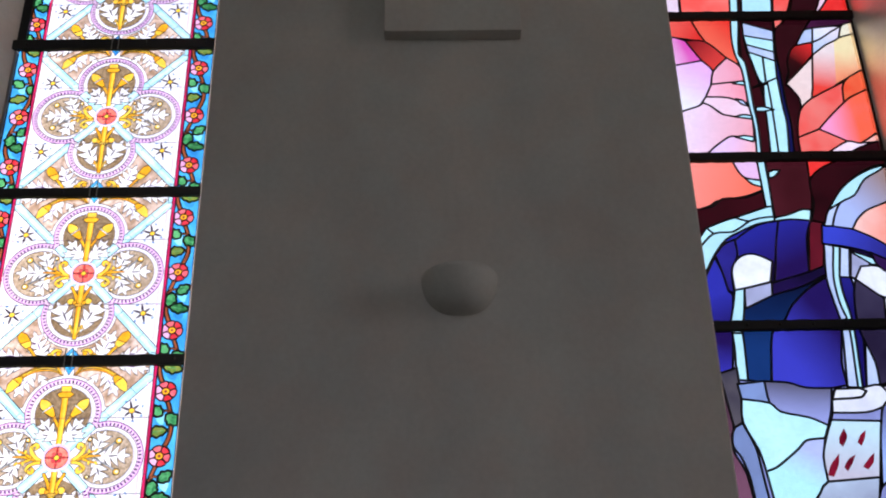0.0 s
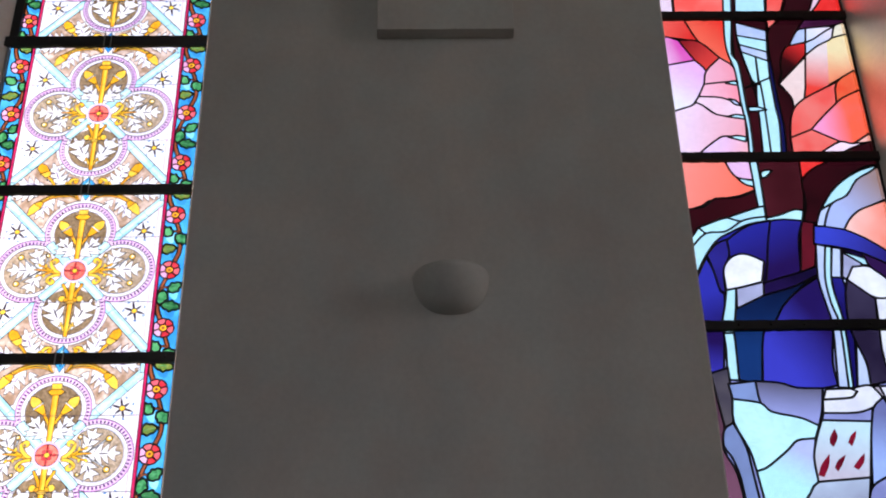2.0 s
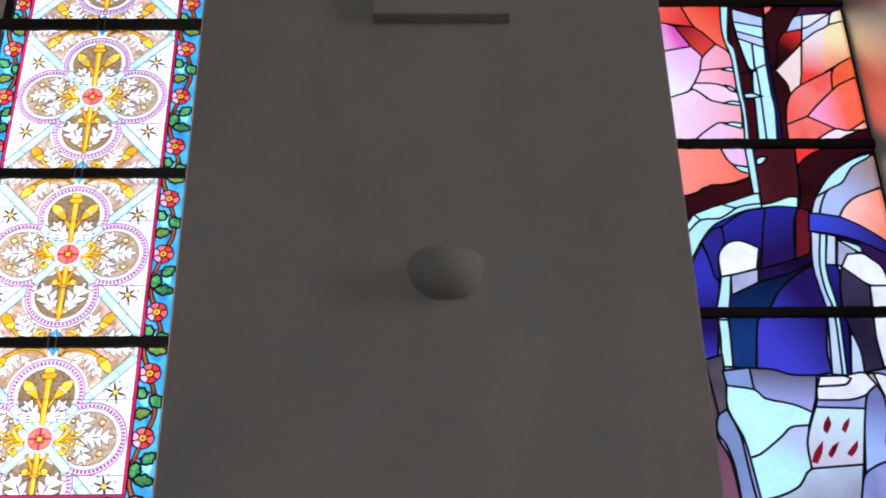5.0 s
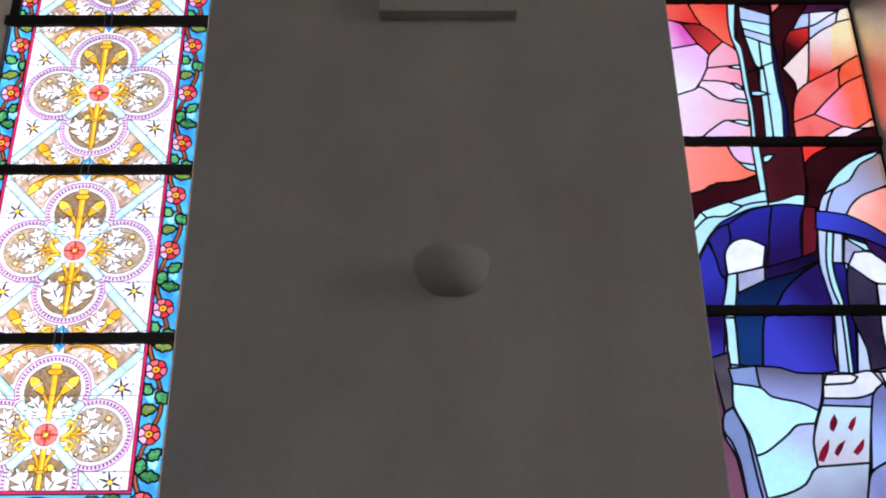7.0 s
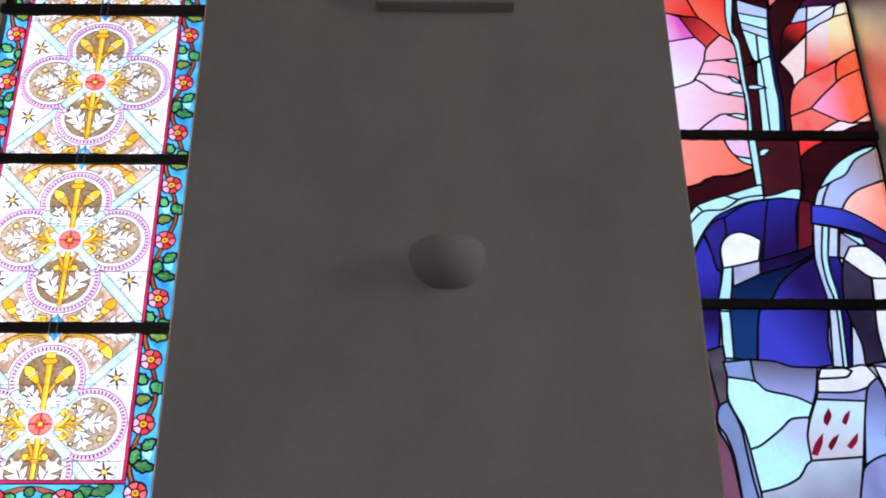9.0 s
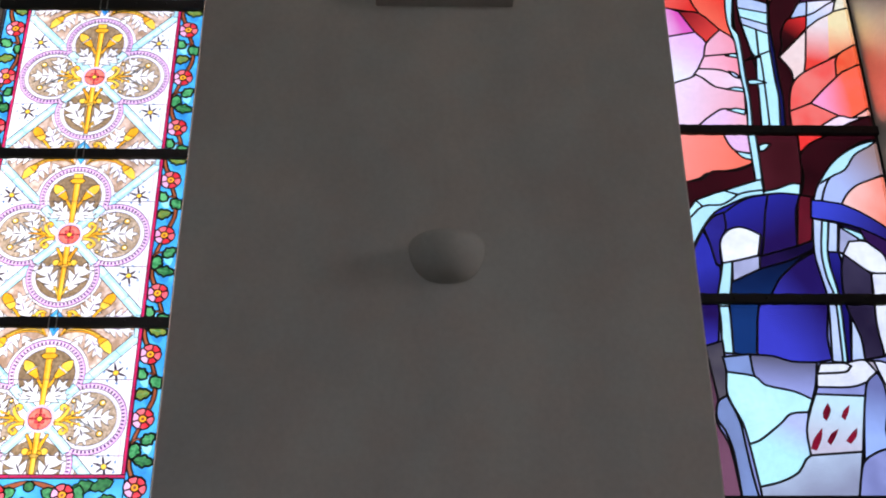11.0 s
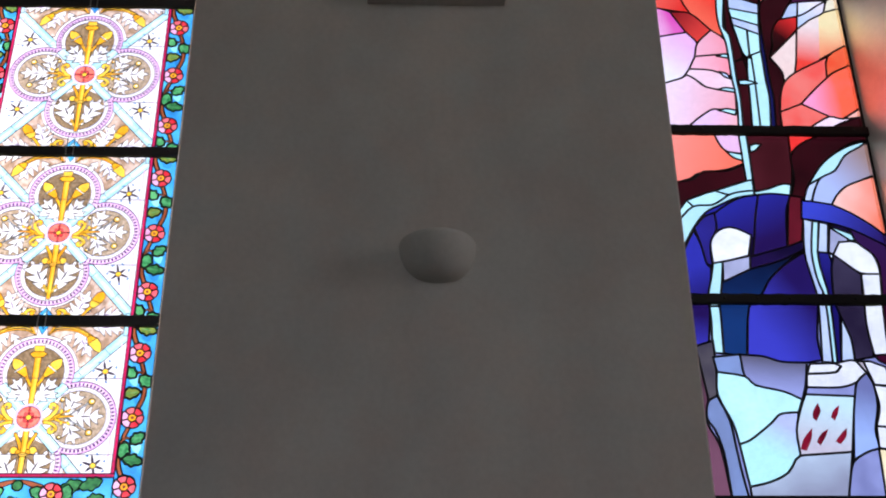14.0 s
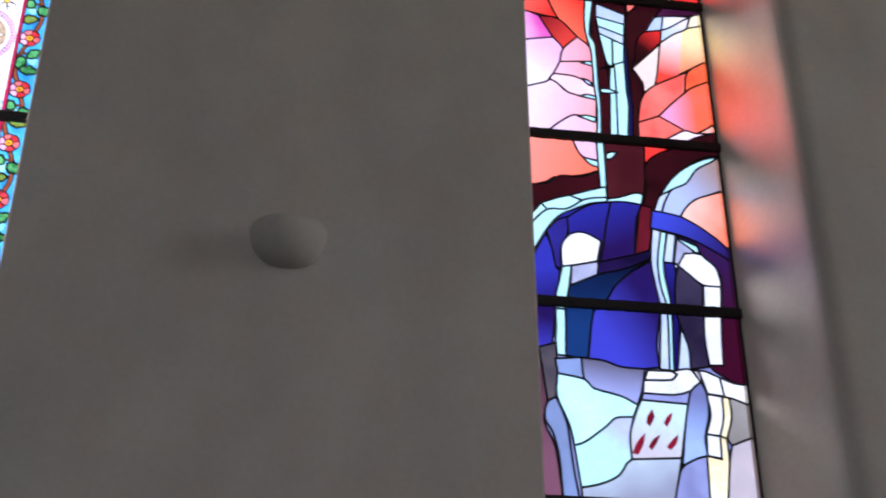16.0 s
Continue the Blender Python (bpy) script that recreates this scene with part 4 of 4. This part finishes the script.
piece("deep_blue", (0.64, 2.964), (0.664, 2.964), (0.612, 2.548), (0.588, 2.26), (0.588, 2.068), (0.592, 1.948), (0.576, 1.72), (0.54, 1.72), (0.564, 2.052), (0.564, 2.26))
piece("ice", (0.488, 2.968), (0.636, 2.964), (0.596, 2.592), (0.444, 2.608))
piece("pale_blue", (0.441, 2.586), (0.590, 2.529), (0.583, 2.467), (0.435, 2.501))
piece("ice", (0.435, 2.501), (0.583, 2.467), (0.574, 2.394), (0.441, 2.443))
piece("pale_blue", (0.441, 2.443), (0.574, 2.394), (0.571, 2.337), (0.445, 2.396))
piece("ice", (0.444, 2.396), (0.512, 2.364), (0.504, 2.204), (0.488, 2.196), (0.472, 2.224))
piece("ice", (0.513, 2.363), (0.571, 2.337), (0.563, 2.231), (0.506, 2.204))
piece("ice", (0.492, 2.196), (0.512, 2.208), (0.512, 2.088), (0.508, 1.952), (0.5, 1.724), (0.46, 1.724), (0.476, 1.98), (0.48, 2.088))
piece("ice", (0.512, 2.208), (0.564, 2.232), (0.564, 2.112), (0.564, 2.052), (0.568, 1.952), (0.544, 1.72), (0.5, 1.724), (0.508, 1.952), (0.512, 2.088))
piece("ice", (0.429, 2.167), (0.474, 2.194), (0.510, 2.193), (0.441, 2.174))
piece("ice", (0.431, 2.054), (0.473, 2.056), (0.519, 2.039), (0.468, 2.029), (0.433, 2.030))
piece("ice", (0.342, 2.199), (0.374, 2.213), (0.401, 2.209), (0.398, 2.188))
piece("pale_blue", (0.346, 2.106), (0.377, 2.095), (0.399, 2.061), (0.366, 2.075))
piece("ice", (0.322, 1.998), (0.365, 2.011), (0.407, 2.003), (0.407, 1.983))
piece("ice", (0.311, 1.878), (0.355, 1.887), (0.402, 1.877), (0.390, 1.851))
piece("coral", (0.652, 2.964), (0.752, 2.964), (0.708, 2.732), (0.66, 2.612), (0.6, 2.528), (0.604, 2.62))
piece("maroon", (0.752, 2.964), (0.92, 2.964), (0.856, 2.732), (0.796, 2.588), (0.696, 2.444), (0.648, 2.328), (0.6, 2.188), (0.632, 2.148), (0.652, 2.104), (0.652, 2.044), (0.624, 1.968), (0.612, 1.884), (0.616, 1.72), (0.572, 1.72), (0.588, 1.948), (0.584, 2.068), (0.584, 2.26), (0.584, 2.4), (0.6, 2.532), (0.66, 2.6), (0.712, 2.712))
piece("ember", (0.678, 2.430), (0.775, 2.451), (0.762, 2.374), (0.605, 2.196), (0.625, 2.26), (0.632, 2.34))
piece("pale_rose", (0.904, 2.964), (0.972, 2.96), (0.892, 2.728), (0.808, 2.616), (0.856, 2.732))
piece("scarlet", (0.972, 2.96), (1.008, 2.96), (1.008, 2.6), (0.808, 2.616), (0.892, 2.728))
piece("sunrise", (0.76, 2.370), (0.836, 2.434), (0.910, 2.480), (1.008, 2.512), (1.008, 2.288), (0.714, 2.102))
piece("sunrise_pale", (0.76, 2.370), (0.836, 2.434), (0.884, 2.464), (0.866, 2.33), (0.846, 2.18), (0.714, 2.102), edge=0)
piece("nightshade", (0.826, 2.630), (1.008, 2.630), (1.008, 2.580), (0.972, 2.573), (0.916, 2.560), (0.824, 2.548), (0.744, 2.530))
piece("pale_blue", (0.690, 2.434), (0.744, 2.530), (0.791, 2.545), (0.776, 2.455))
piece("haze_fade", (0.791, 2.545), (0.855, 2.552), (0.938, 2.558), (0.879, 2.520), (0.819, 2.475), (0.776, 2.455))
piece("haze_fade", (0.762, 2.372), (0.775, 2.453), (0.819, 2.475), (0.879, 2.520), (0.938, 2.558), (0.913, 2.482), (0.836, 2.434))
piece("straw", (0.938, 2.558), (0.976, 2.577), (1.008, 2.582), (1.008, 2.512), (0.913, 2.482))
piece("peach_fade", (0.604, 2.196), (0.76, 2.364), (0.712, 2.1), (0.652, 2.044), (0.652, 2.104), (0.632, 2.148))
piece("coral", (0.652, 2.044), (0.712, 2.104), (0.888, 2.204), (0.864, 2.076), (0.784, 1.996), (0.716, 1.92), (0.608, 1.872), (0.624, 1.968))
piece("tangerine", (0.888, 2.204), (1.008, 2.288), (1.008, 2.164), (0.9, 2.108), (0.864, 2.076))
piece("rose_fade", (0.716, 1.92), (0.784, 1.996), (0.864, 2.076), (0.9, 2.108), (1.008, 2.164), (1.008, 1.912), (0.904, 1.836), (0.84, 1.848))
piece("coral", (0.608, 1.872), (0.716, 1.92), (0.84, 1.848), (0.752, 1.792), (0.604, 1.736))
piece("pale_rose", (0.748, 1.792), (0.84, 1.848), (0.904, 1.836), (0.988, 1.892), (1.008, 1.856), (0.912, 1.808), (0.816, 1.736))
piece("peach_fade", (0.904, 1.837), (1.010, 1.908), (1.010, 1.845))
# middle field: dark branches, pale bands and the blue arch
piece("salmon", (-0.02, 1.744), (0.288, 1.744), (0.3, 1.68), (0.328, 1.644), (0.392, 1.612), (0.392, 1.576), (0.312, 1.544), (0.176, 1.52), (0.136, 1.492), (-0.02, 1.444))
piece("pale_lilac", (0.276, 1.742), (0.401, 1.740), (0.400, 1.632), (0.326, 1.645), (0.297, 1.681))
piece("ice", (0.321, 1.645), (0.397, 1.629), (0.395, 1.594), (0.352, 1.610))
piece("maroon", (-0.02, 1.456), (0.056, 1.472), (0.148, 1.488), (0.204, 1.532), (0.312, 1.536), (0.4, 1.576), (0.4, 1.48), (0.244, 1.428), (0.12, 1.38), (0.076, 1.332), (-0.02, 1.24))
piece("trunk", (0.428, 1.74), (0.632, 1.736), (0.628, 1.624), (0.604, 1.464), (0.56, 1.464), (0.428, 1.416), (0.428, 1.564))
piece("ice", (0.392, 1.74), (0.428, 1.74), (0.428, 1.596), (0.424, 1.404), (0.404, 1.408), (0.396, 1.484))
piece("ice", (0.436, 1.676), (0.464, 1.688), (0.490, 1.684), (0.459, 1.650), (0.434, 1.644))
piece("scarlet", (0.627, 1.737), (0.770, 1.735), (0.677, 1.688), (0.620, 1.619))
piece("maroon", (0.62, 1.62), (0.676, 1.688), (0.764, 1.736), (0.884, 1.808), (1.008, 1.856), (1.008, 1.712), (0.932, 1.704), (0.824, 1.636), (0.74, 1.544), (0.692, 1.452), (0.656, 1.376), (0.588, 1.392), (0.62, 1.5))
piece("garnet", (0.58, 1.408), (0.66, 1.392), (0.624, 1.26), (0.604, 1.16), (0.536, 1.136))
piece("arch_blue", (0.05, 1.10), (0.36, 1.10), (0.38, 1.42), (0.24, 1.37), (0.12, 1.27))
piece("ice", (-0.02, 1.224), (0.076, 1.332), (0.108, 1.376), (0.136, 1.344), (0.068, 1.276), (-0.02, 1.184))
piece("ice", (0.108, 1.376), (0.244, 1.428), (0.308, 1.408), (0.264, 1.376), (0.22, 1.352), (0.136, 1.344))
piece("ice", (0.244, 1.428), (0.4, 1.484), (0.424, 1.488), (0.424, 1.432), (0.36, 1.424), (0.308, 1.408))
piece("ice", (-0.02, 1.184), (0.068, 1.276), (0.136, 1.344), (0.22, 1.352), (0.264, 1.376), (0.308, 1.408), (0.36, 1.424), (0.424, 1.432), (0.424, 1.408), (0.34, 1.392), (0.256, 1.352), (0.188, 1.312), (0.128, 1.236), (0.076, 1.144), (-0.02, 0.98))
piece("ice", (0.424, 1.408), (0.424, 1.424), (0.488, 1.44), (0.56, 1.468), (0.6, 1.464), (0.588, 1.408), (0.5, 1.416))
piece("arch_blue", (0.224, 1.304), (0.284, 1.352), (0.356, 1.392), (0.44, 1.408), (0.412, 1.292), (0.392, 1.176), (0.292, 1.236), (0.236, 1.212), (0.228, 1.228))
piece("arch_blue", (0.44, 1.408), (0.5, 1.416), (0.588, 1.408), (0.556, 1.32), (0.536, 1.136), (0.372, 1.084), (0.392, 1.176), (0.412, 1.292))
piece("violet", (0.128, 1.232), (0.176, 1.288), (0.228, 1.312), (0.228, 1.228), (0.192, 1.148), (0.188, 1.036), (0.16, 1.056), (0.148, 1.148))
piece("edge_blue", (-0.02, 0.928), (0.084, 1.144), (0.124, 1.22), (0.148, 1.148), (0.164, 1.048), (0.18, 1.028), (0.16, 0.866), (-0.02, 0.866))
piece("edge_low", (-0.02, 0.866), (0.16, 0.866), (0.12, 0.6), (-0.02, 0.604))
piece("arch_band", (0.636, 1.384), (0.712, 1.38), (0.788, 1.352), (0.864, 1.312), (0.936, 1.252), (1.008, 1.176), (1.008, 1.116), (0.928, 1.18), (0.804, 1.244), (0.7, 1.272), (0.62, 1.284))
piece("peach_fade", (0.772, 1.36), (0.804, 1.412), (0.856, 1.46), (0.928, 1.492), (1.008, 1.52), (1.008, 1.196), (0.992, 1.196), (0.936, 1.252), (0.852, 1.316))
piece("pale_blue", (0.646, 1.378), (0.682, 1.466), (0.745, 1.502), (0.707, 1.443), (0.683, 1.377))
piece("ice", (0.68, 1.464), (0.748, 1.564), (0.82, 1.632), (0.908, 1.684), (0.996, 1.712), (0.952, 1.676), (0.876, 1.628), (0.816, 1.544), (0.744, 1.504))
piece("arch_pale", (0.684, 1.376), (0.708, 1.444), (0.744, 1.504), (0.816, 1.544), (0.876, 1.628), (0.952, 1.676), (1.008, 1.72), (1.008, 1.528), (0.928, 1.492), (0.856, 1.46), (0.804, 1.412), (0.772, 1.36))
piece("midnight", (0.212, 0.956), (0.356, 1.024), (0.496, 1.068), (0.6, 1.124), (0.516, 1.052), (0.432, 0.972), (0.388, 0.9), (0.324, 0.836), (0.284, 0.596), (0.184, 0.62), (0.184, 0.812))
piece("indigo", (0.356, 1.084), (0.536, 1.14), (0.616, 1.172), (0.608, 1.124), (0.496, 1.068), (0.356, 1.024))
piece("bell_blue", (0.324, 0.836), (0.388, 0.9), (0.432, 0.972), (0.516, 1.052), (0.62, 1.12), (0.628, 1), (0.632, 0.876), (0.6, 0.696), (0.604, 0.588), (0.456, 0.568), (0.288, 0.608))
piece("white_fade", (0.192, 1.144), (0.208, 1.188), (0.244, 1.224), (0.292, 1.236), (0.34, 1.22), (0.38, 1.196), (0.356, 1.092), (0.268, 1.068), (0.192, 1.052))
piece("grey_fade", (0.236, 1.059), (0.362, 1.091), (0.354, 1.023), (0.227, 0.960))
piece("ice", (0.192, 1.052), (0.236, 1.06), (0.22, 0.956), (0.196, 0.84), (0.152, 0.84), (0.152, 0.888), (0.176, 0.98))
piece("ice", (0.152, 0.84), (0.196, 0.84), (0.196, 0.784), (0.188, 0.616), (0.14, 0.62), (0.152, 0.76))
piece("pale_blue", (0.628, 1.284), (0.668, 1.272), (0.64, 1.112), (0.644, 0.984), (0.664, 0.88), (0.652, 0.576), (0.604, 0.58), (0.632, 0.876), (0.62, 0.984), (0.608, 1.108))
piece("ice", (0.668, 1.272), (0.696, 1.268), (0.668, 1.112), (0.668, 1.032), (0.684, 0.88), (0.672, 0.576), (0.648, 0.576), (0.664, 0.88), (0.644, 0.984), (0.64, 1.112))
piece("pale_blue", (0.698, 1.267), (0.737, 1.257), (0.712, 1.109), (0.667, 1.112))
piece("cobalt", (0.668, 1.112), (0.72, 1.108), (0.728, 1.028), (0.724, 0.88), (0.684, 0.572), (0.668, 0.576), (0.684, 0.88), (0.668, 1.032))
piece("ice", (0.742, 1.245), (0.823, 1.212), (0.892, 1.178), (0.815, 1.174), (0.751, 1.210))
piece("grey_fade", (0.741, 1.239), (0.816, 1.180), (0.777, 1.082), (0.717, 1.112))
piece("pale_blue", (0.716, 1.108), (0.776, 1.084), (0.748, 1.012), (0.748, 0.884), (0.768, 0.696), (0.736, 0.564), (0.684, 0.572), (0.72, 0.804), (0.728, 0.996))
piece("dusk", (0.736, 1.1), (0.784, 1.056), (0.844, 1), (0.832, 0.888), (0.84, 0.756), (0.828, 0.604), (0.744, 0.588), (0.744, 0.696), (0.704, 0.86), (0.716, 1.028))
piece("white_fade", (0.772, 1.164), (0.848, 1.164), (0.912, 1.104), (0.928, 1.04), (0.928, 1.004), (0.844, 1.008), (0.784, 1.056), (0.736, 1.1))
piece("white_fade", (0.844, 1.004), (0.928, 1.004), (0.916, 0.892), (0.904, 0.76), (0.896, 0.616), (0.832, 0.612), (0.824, 0.752), (0.836, 0.888))
piece("aubergine", (0.828, 1.236), (0.928, 1.18), (1.008, 1.108), (1.008, 0.496), (0.852, 0.584), (0.832, 0.612), (0.896, 0.616), (0.904, 0.76), (0.932, 1.04), (0.912, 1.104), (0.852, 1.164))
# lower field: ice-blue and lavender folds, white square with five red drops
piece("mauve_fade", (-0.02, 0.66), (0.070, 0.650), (0.088, 0.50), (0.098, 0.396), (0.08, 0.312), (0.124, 0.2), (0.148, -0.048), (-0.016, -0.048))
piece("smoke", (0.070, 0.650), (0.148, 0.676), (0.148, 0.56), (0.136, 0.424), (0.100, 0.396), (0.088, 0.50))
piece("steel", (0.096, 0.396), (0.136, 0.424), (0.176, 0.316), (0.188, 0.204), (0.2, 0.084), (0.22, -0.048), (0.148, -0.048), (0.136, 0.176), (0.112, 0.272), (0.084, 0.324))
piece("steel", (0.140, 0.600), (0.255, 0.613), (0.264, 0.509), (0.149, 0.530))
piece("slate_lilac", (0.256, 0.612), (0.356, 0.604), (0.428, 0.58), (0.536, 0.576), (0.516, 0.476), (0.492, 0.408), (0.42, 0.444), (0.304, 0.472), (0.264, 0.512))
piece("ice", (0.148, 0.532), (0.264, 0.512), (0.304, 0.472), (0.42, 0.444), (0.492, 0.408), (0.468, 0.352), (0.392, 0.344), (0.352, 0.308), (0.308, 0.272), (0.248, 0.228), (0.204, 0.212), (0.188, 0.304), (0.14, 0.428))
piece("lilac_ice", (0.204, 0.212), (0.248, 0.228), (0.308, 0.272), (0.352, 0.308), (0.392, 0.344), (0.468, 0.352), (0.448, 0.256), (0.448, 0.164), (0.388, 0.092), (0.308, 0.052), (0.224, 0.032))
piece("glacier_fade", (0.224, 0.032), (0.308, 0.052), (0.388, 0.092), (0.448, 0.164), (0.664, 0.18), (0.64, 0.08), (0.608, -0.048), (0.228, -0.048))
piece("paper", (0.508, 0.432), (0.716, 0.424), (0.696, 0.336), (0.664, 0.18), (0.448, 0.164), (0.448, 0.272), (0.476, 0.36))
piece("lavender_fade", (0.52, 0.464), (0.66, 0.464), (0.736, 0.488), (0.716, 0.424), (0.508, 0.432))
piece("white_fade", (0.549, 0.571), (0.656, 0.573), (0.680, 0.561), (0.652, 0.533), (0.530, 0.525))
piece("white_fade", (0.528, 0.524), (0.652, 0.532), (0.68, 0.56), (0.656, 0.572), (0.72, 0.588), (0.752, 0.58), (0.784, 0.532), (0.736, 0.488), (0.66, 0.464), (0.52, 0.464))
piece("fold_blue", (0.736, 0.488), (0.784, 0.532), (0.804, 0.476), (0.804, 0.38), (0.776, 0.276), (0.78, 0.196), (0.728, 0.18), (0.664, 0.14), (0.696, 0.336), (0.716, 0.424))
piece("lavender_fade", (0.664, 0.14), (0.728, 0.18), (0.78, 0.196), (0.768, -0.044), (0.608, -0.048), (0.64, 0.08))
piece("mist", (0.748, 0.584), (0.779, 0.583), (0.809, 0.477), (0.782, 0.533))
piece("white_fade", (0.779, 0.583), (0.810, 0.582), (0.871, 0.557), (0.884, 0.468), (0.861, 0.472), (0.809, 0.477))
piece("white_fade", (0.871, 0.557), (0.933, 0.534), (1.009, 0.528), (1.007, 0.429), (0.924, 0.460), (0.884, 0.468))
piece("white_fade", (0.804, 0.476), (0.872, 0.468), (0.868, 0.368), (0.844, 0.288), (0.784, 0.292), (0.812, 0.38))
piece("straw", (0.872, 0.468), (0.904, 0.464), (0.904, 0.372), (0.872, 0.276), (0.844, 0.288), (0.868, 0.368))
piece("white_fade", (0.784, 0.293), (0.843, 0.286), (0.842, 0.186), (0.778, 0.197))
piece("straw", (0.844, 0.288), (0.872, 0.276), (0.872, 0.168), (0.84, -0.04), (0.768, -0.044), (0.776, 0.196), (0.84, 0.184))
piece("stone_grey", (0.904, 0.464), (0.924, 0.46), (1.008, 0.428), (1.008, 0.296), (0.892, 0.248), (0.876, 0.28), (0.904, 0.372))
piece("mist", (0.892, 0.248), (1.008, 0.296), (1, -0.032), (0.84, -0.04), (0.872, 0.168))
piece("drop_red", (0.554, 0.394), (0.561, 0.357), (0.537, 0.313), (0.523, 0.327), (0.528, 0.356), edge=0)
piece("drop_red", (0.643, 0.385), (0.633, 0.350), (0.613, 0.315), (0.599, 0.331), (0.615, 0.361), edge=0)
piece("drop_red", (0.514, 0.284), (0.504, 0.236), (0.476, 0.184), (0.452, 0.191), (0.472, 0.237), edge=0)
piece("drop_red", (0.581, 0.280), (0.561, 0.240), (0.536, 0.206), (0.524, 0.224), (0.546, 0.257), edge=0)
piece("drop_red", (0.659, 0.285), (0.649, 0.245), (0.620, 0.212), (0.602, 0.226), (0.632, 0.261), edge=0)
leaded(layers, sheet, 0.005)
sheet.location = (1.2, GLASS_Y, 3.19)
for z in (4.056, 4.941, 5.804, 6.68, 7.55):
    saddle_bar(window_2, R0, R1 + 0.01, z, 0.0235)
frame_strip(window_2, R1 - 0.006, R1 + 0.008, SILL_R, TOP)
frame_strip(window_2, R0, R1, SILL_R - 0.02, SILL_R + 0.012)

# ---------------------------------------------------------------- things on the pier
def wall_lamp(x, z_rim, radius, depth):
    """A plaster uplighter: half of a bowl against the wall, with a thick rim, and a back plate."""
    bm = bmesh.new()
    rings, segs, thick = 14, 36, 0.012
    shells = []
    for shell in (0, 1):
        r0, d0 = radius - thick * shell, depth - thick * shell
        grid = []
        for i in range(rings + 1):
            a = (math.pi / 2) * i / rings
            rr, zz = r0 * math.cos(a) ** 0.76 if i < rings else 0.0, -d0 * math.sin(a)
            grid.append([bm.verts.new((rr * math.cos(math.pi * j / segs), -rr * 1.0 * math.sin(math.pi * j / segs), zz)) for j in range(segs + 1)])
        shells.append(grid)
        for i in range(rings):
            for j in range(segs):
                q = (grid[i][j], grid[i][j + 1], grid[i + 1][j + 1], grid[i + 1][j])
                bm.faces.new(q if shell else q[::-1])
    for j in range(segs):
        bm.faces.new((shells[0][0][j], shells[1][0][j], shells[1][0][j + 1], shells[0][0][j + 1]))
    bmesh.ops.remove_doubles(bm, verts=bm.verts[:], dist=0.0004)
    bmesh.ops.recalc_face_normals(bm, faces=bm.faces[:])
    for f in bm.faces:
        f.smooth = True
    lamp = new("wall_lamp")
    lamp.location = (x, 0.0, z_rim)
    tagged(lamp, "unlit white plaster bowl uplighter fixed to the pier", "wall lamp")
    part("bowl", bm, lamp_plaster, lamp)
    bm = bmesh.new()
    box(bm, -0.06, 0.06, -0.012, 0.0, -0.12, -0.02)
    soften(bm, 0.003, 1)
    part("back_plate", bm, iron, lamp, "dark metal fixing plate")
    bm = bmesh.new()
    bmesh.ops.create_cone(bm, segments=16, radius1=0.022, radius2=0.016, depth=0.06, cap_ends=True, matrix=Matrix.Translation((0, -0.06, -0.07)))
    part("lamp_holder", bm, iron, lamp)
    return lamp


wall_lamp(0.168, 4.118, 0.156, 0.168)

tablet = new("wall_tablet")
tablet.location = (0.170, 0.0, 5.386)
tagged(tablet, "raised square plaster tablet on the pier above the lamp", "wall tablet")
bm = bmesh.new()
box(bm, -0.314, 0.314, -0.066, 0.0, 0.0, 0.70)
soften(bm, 0.004)
part("slab", bm, wall_paint, tablet)
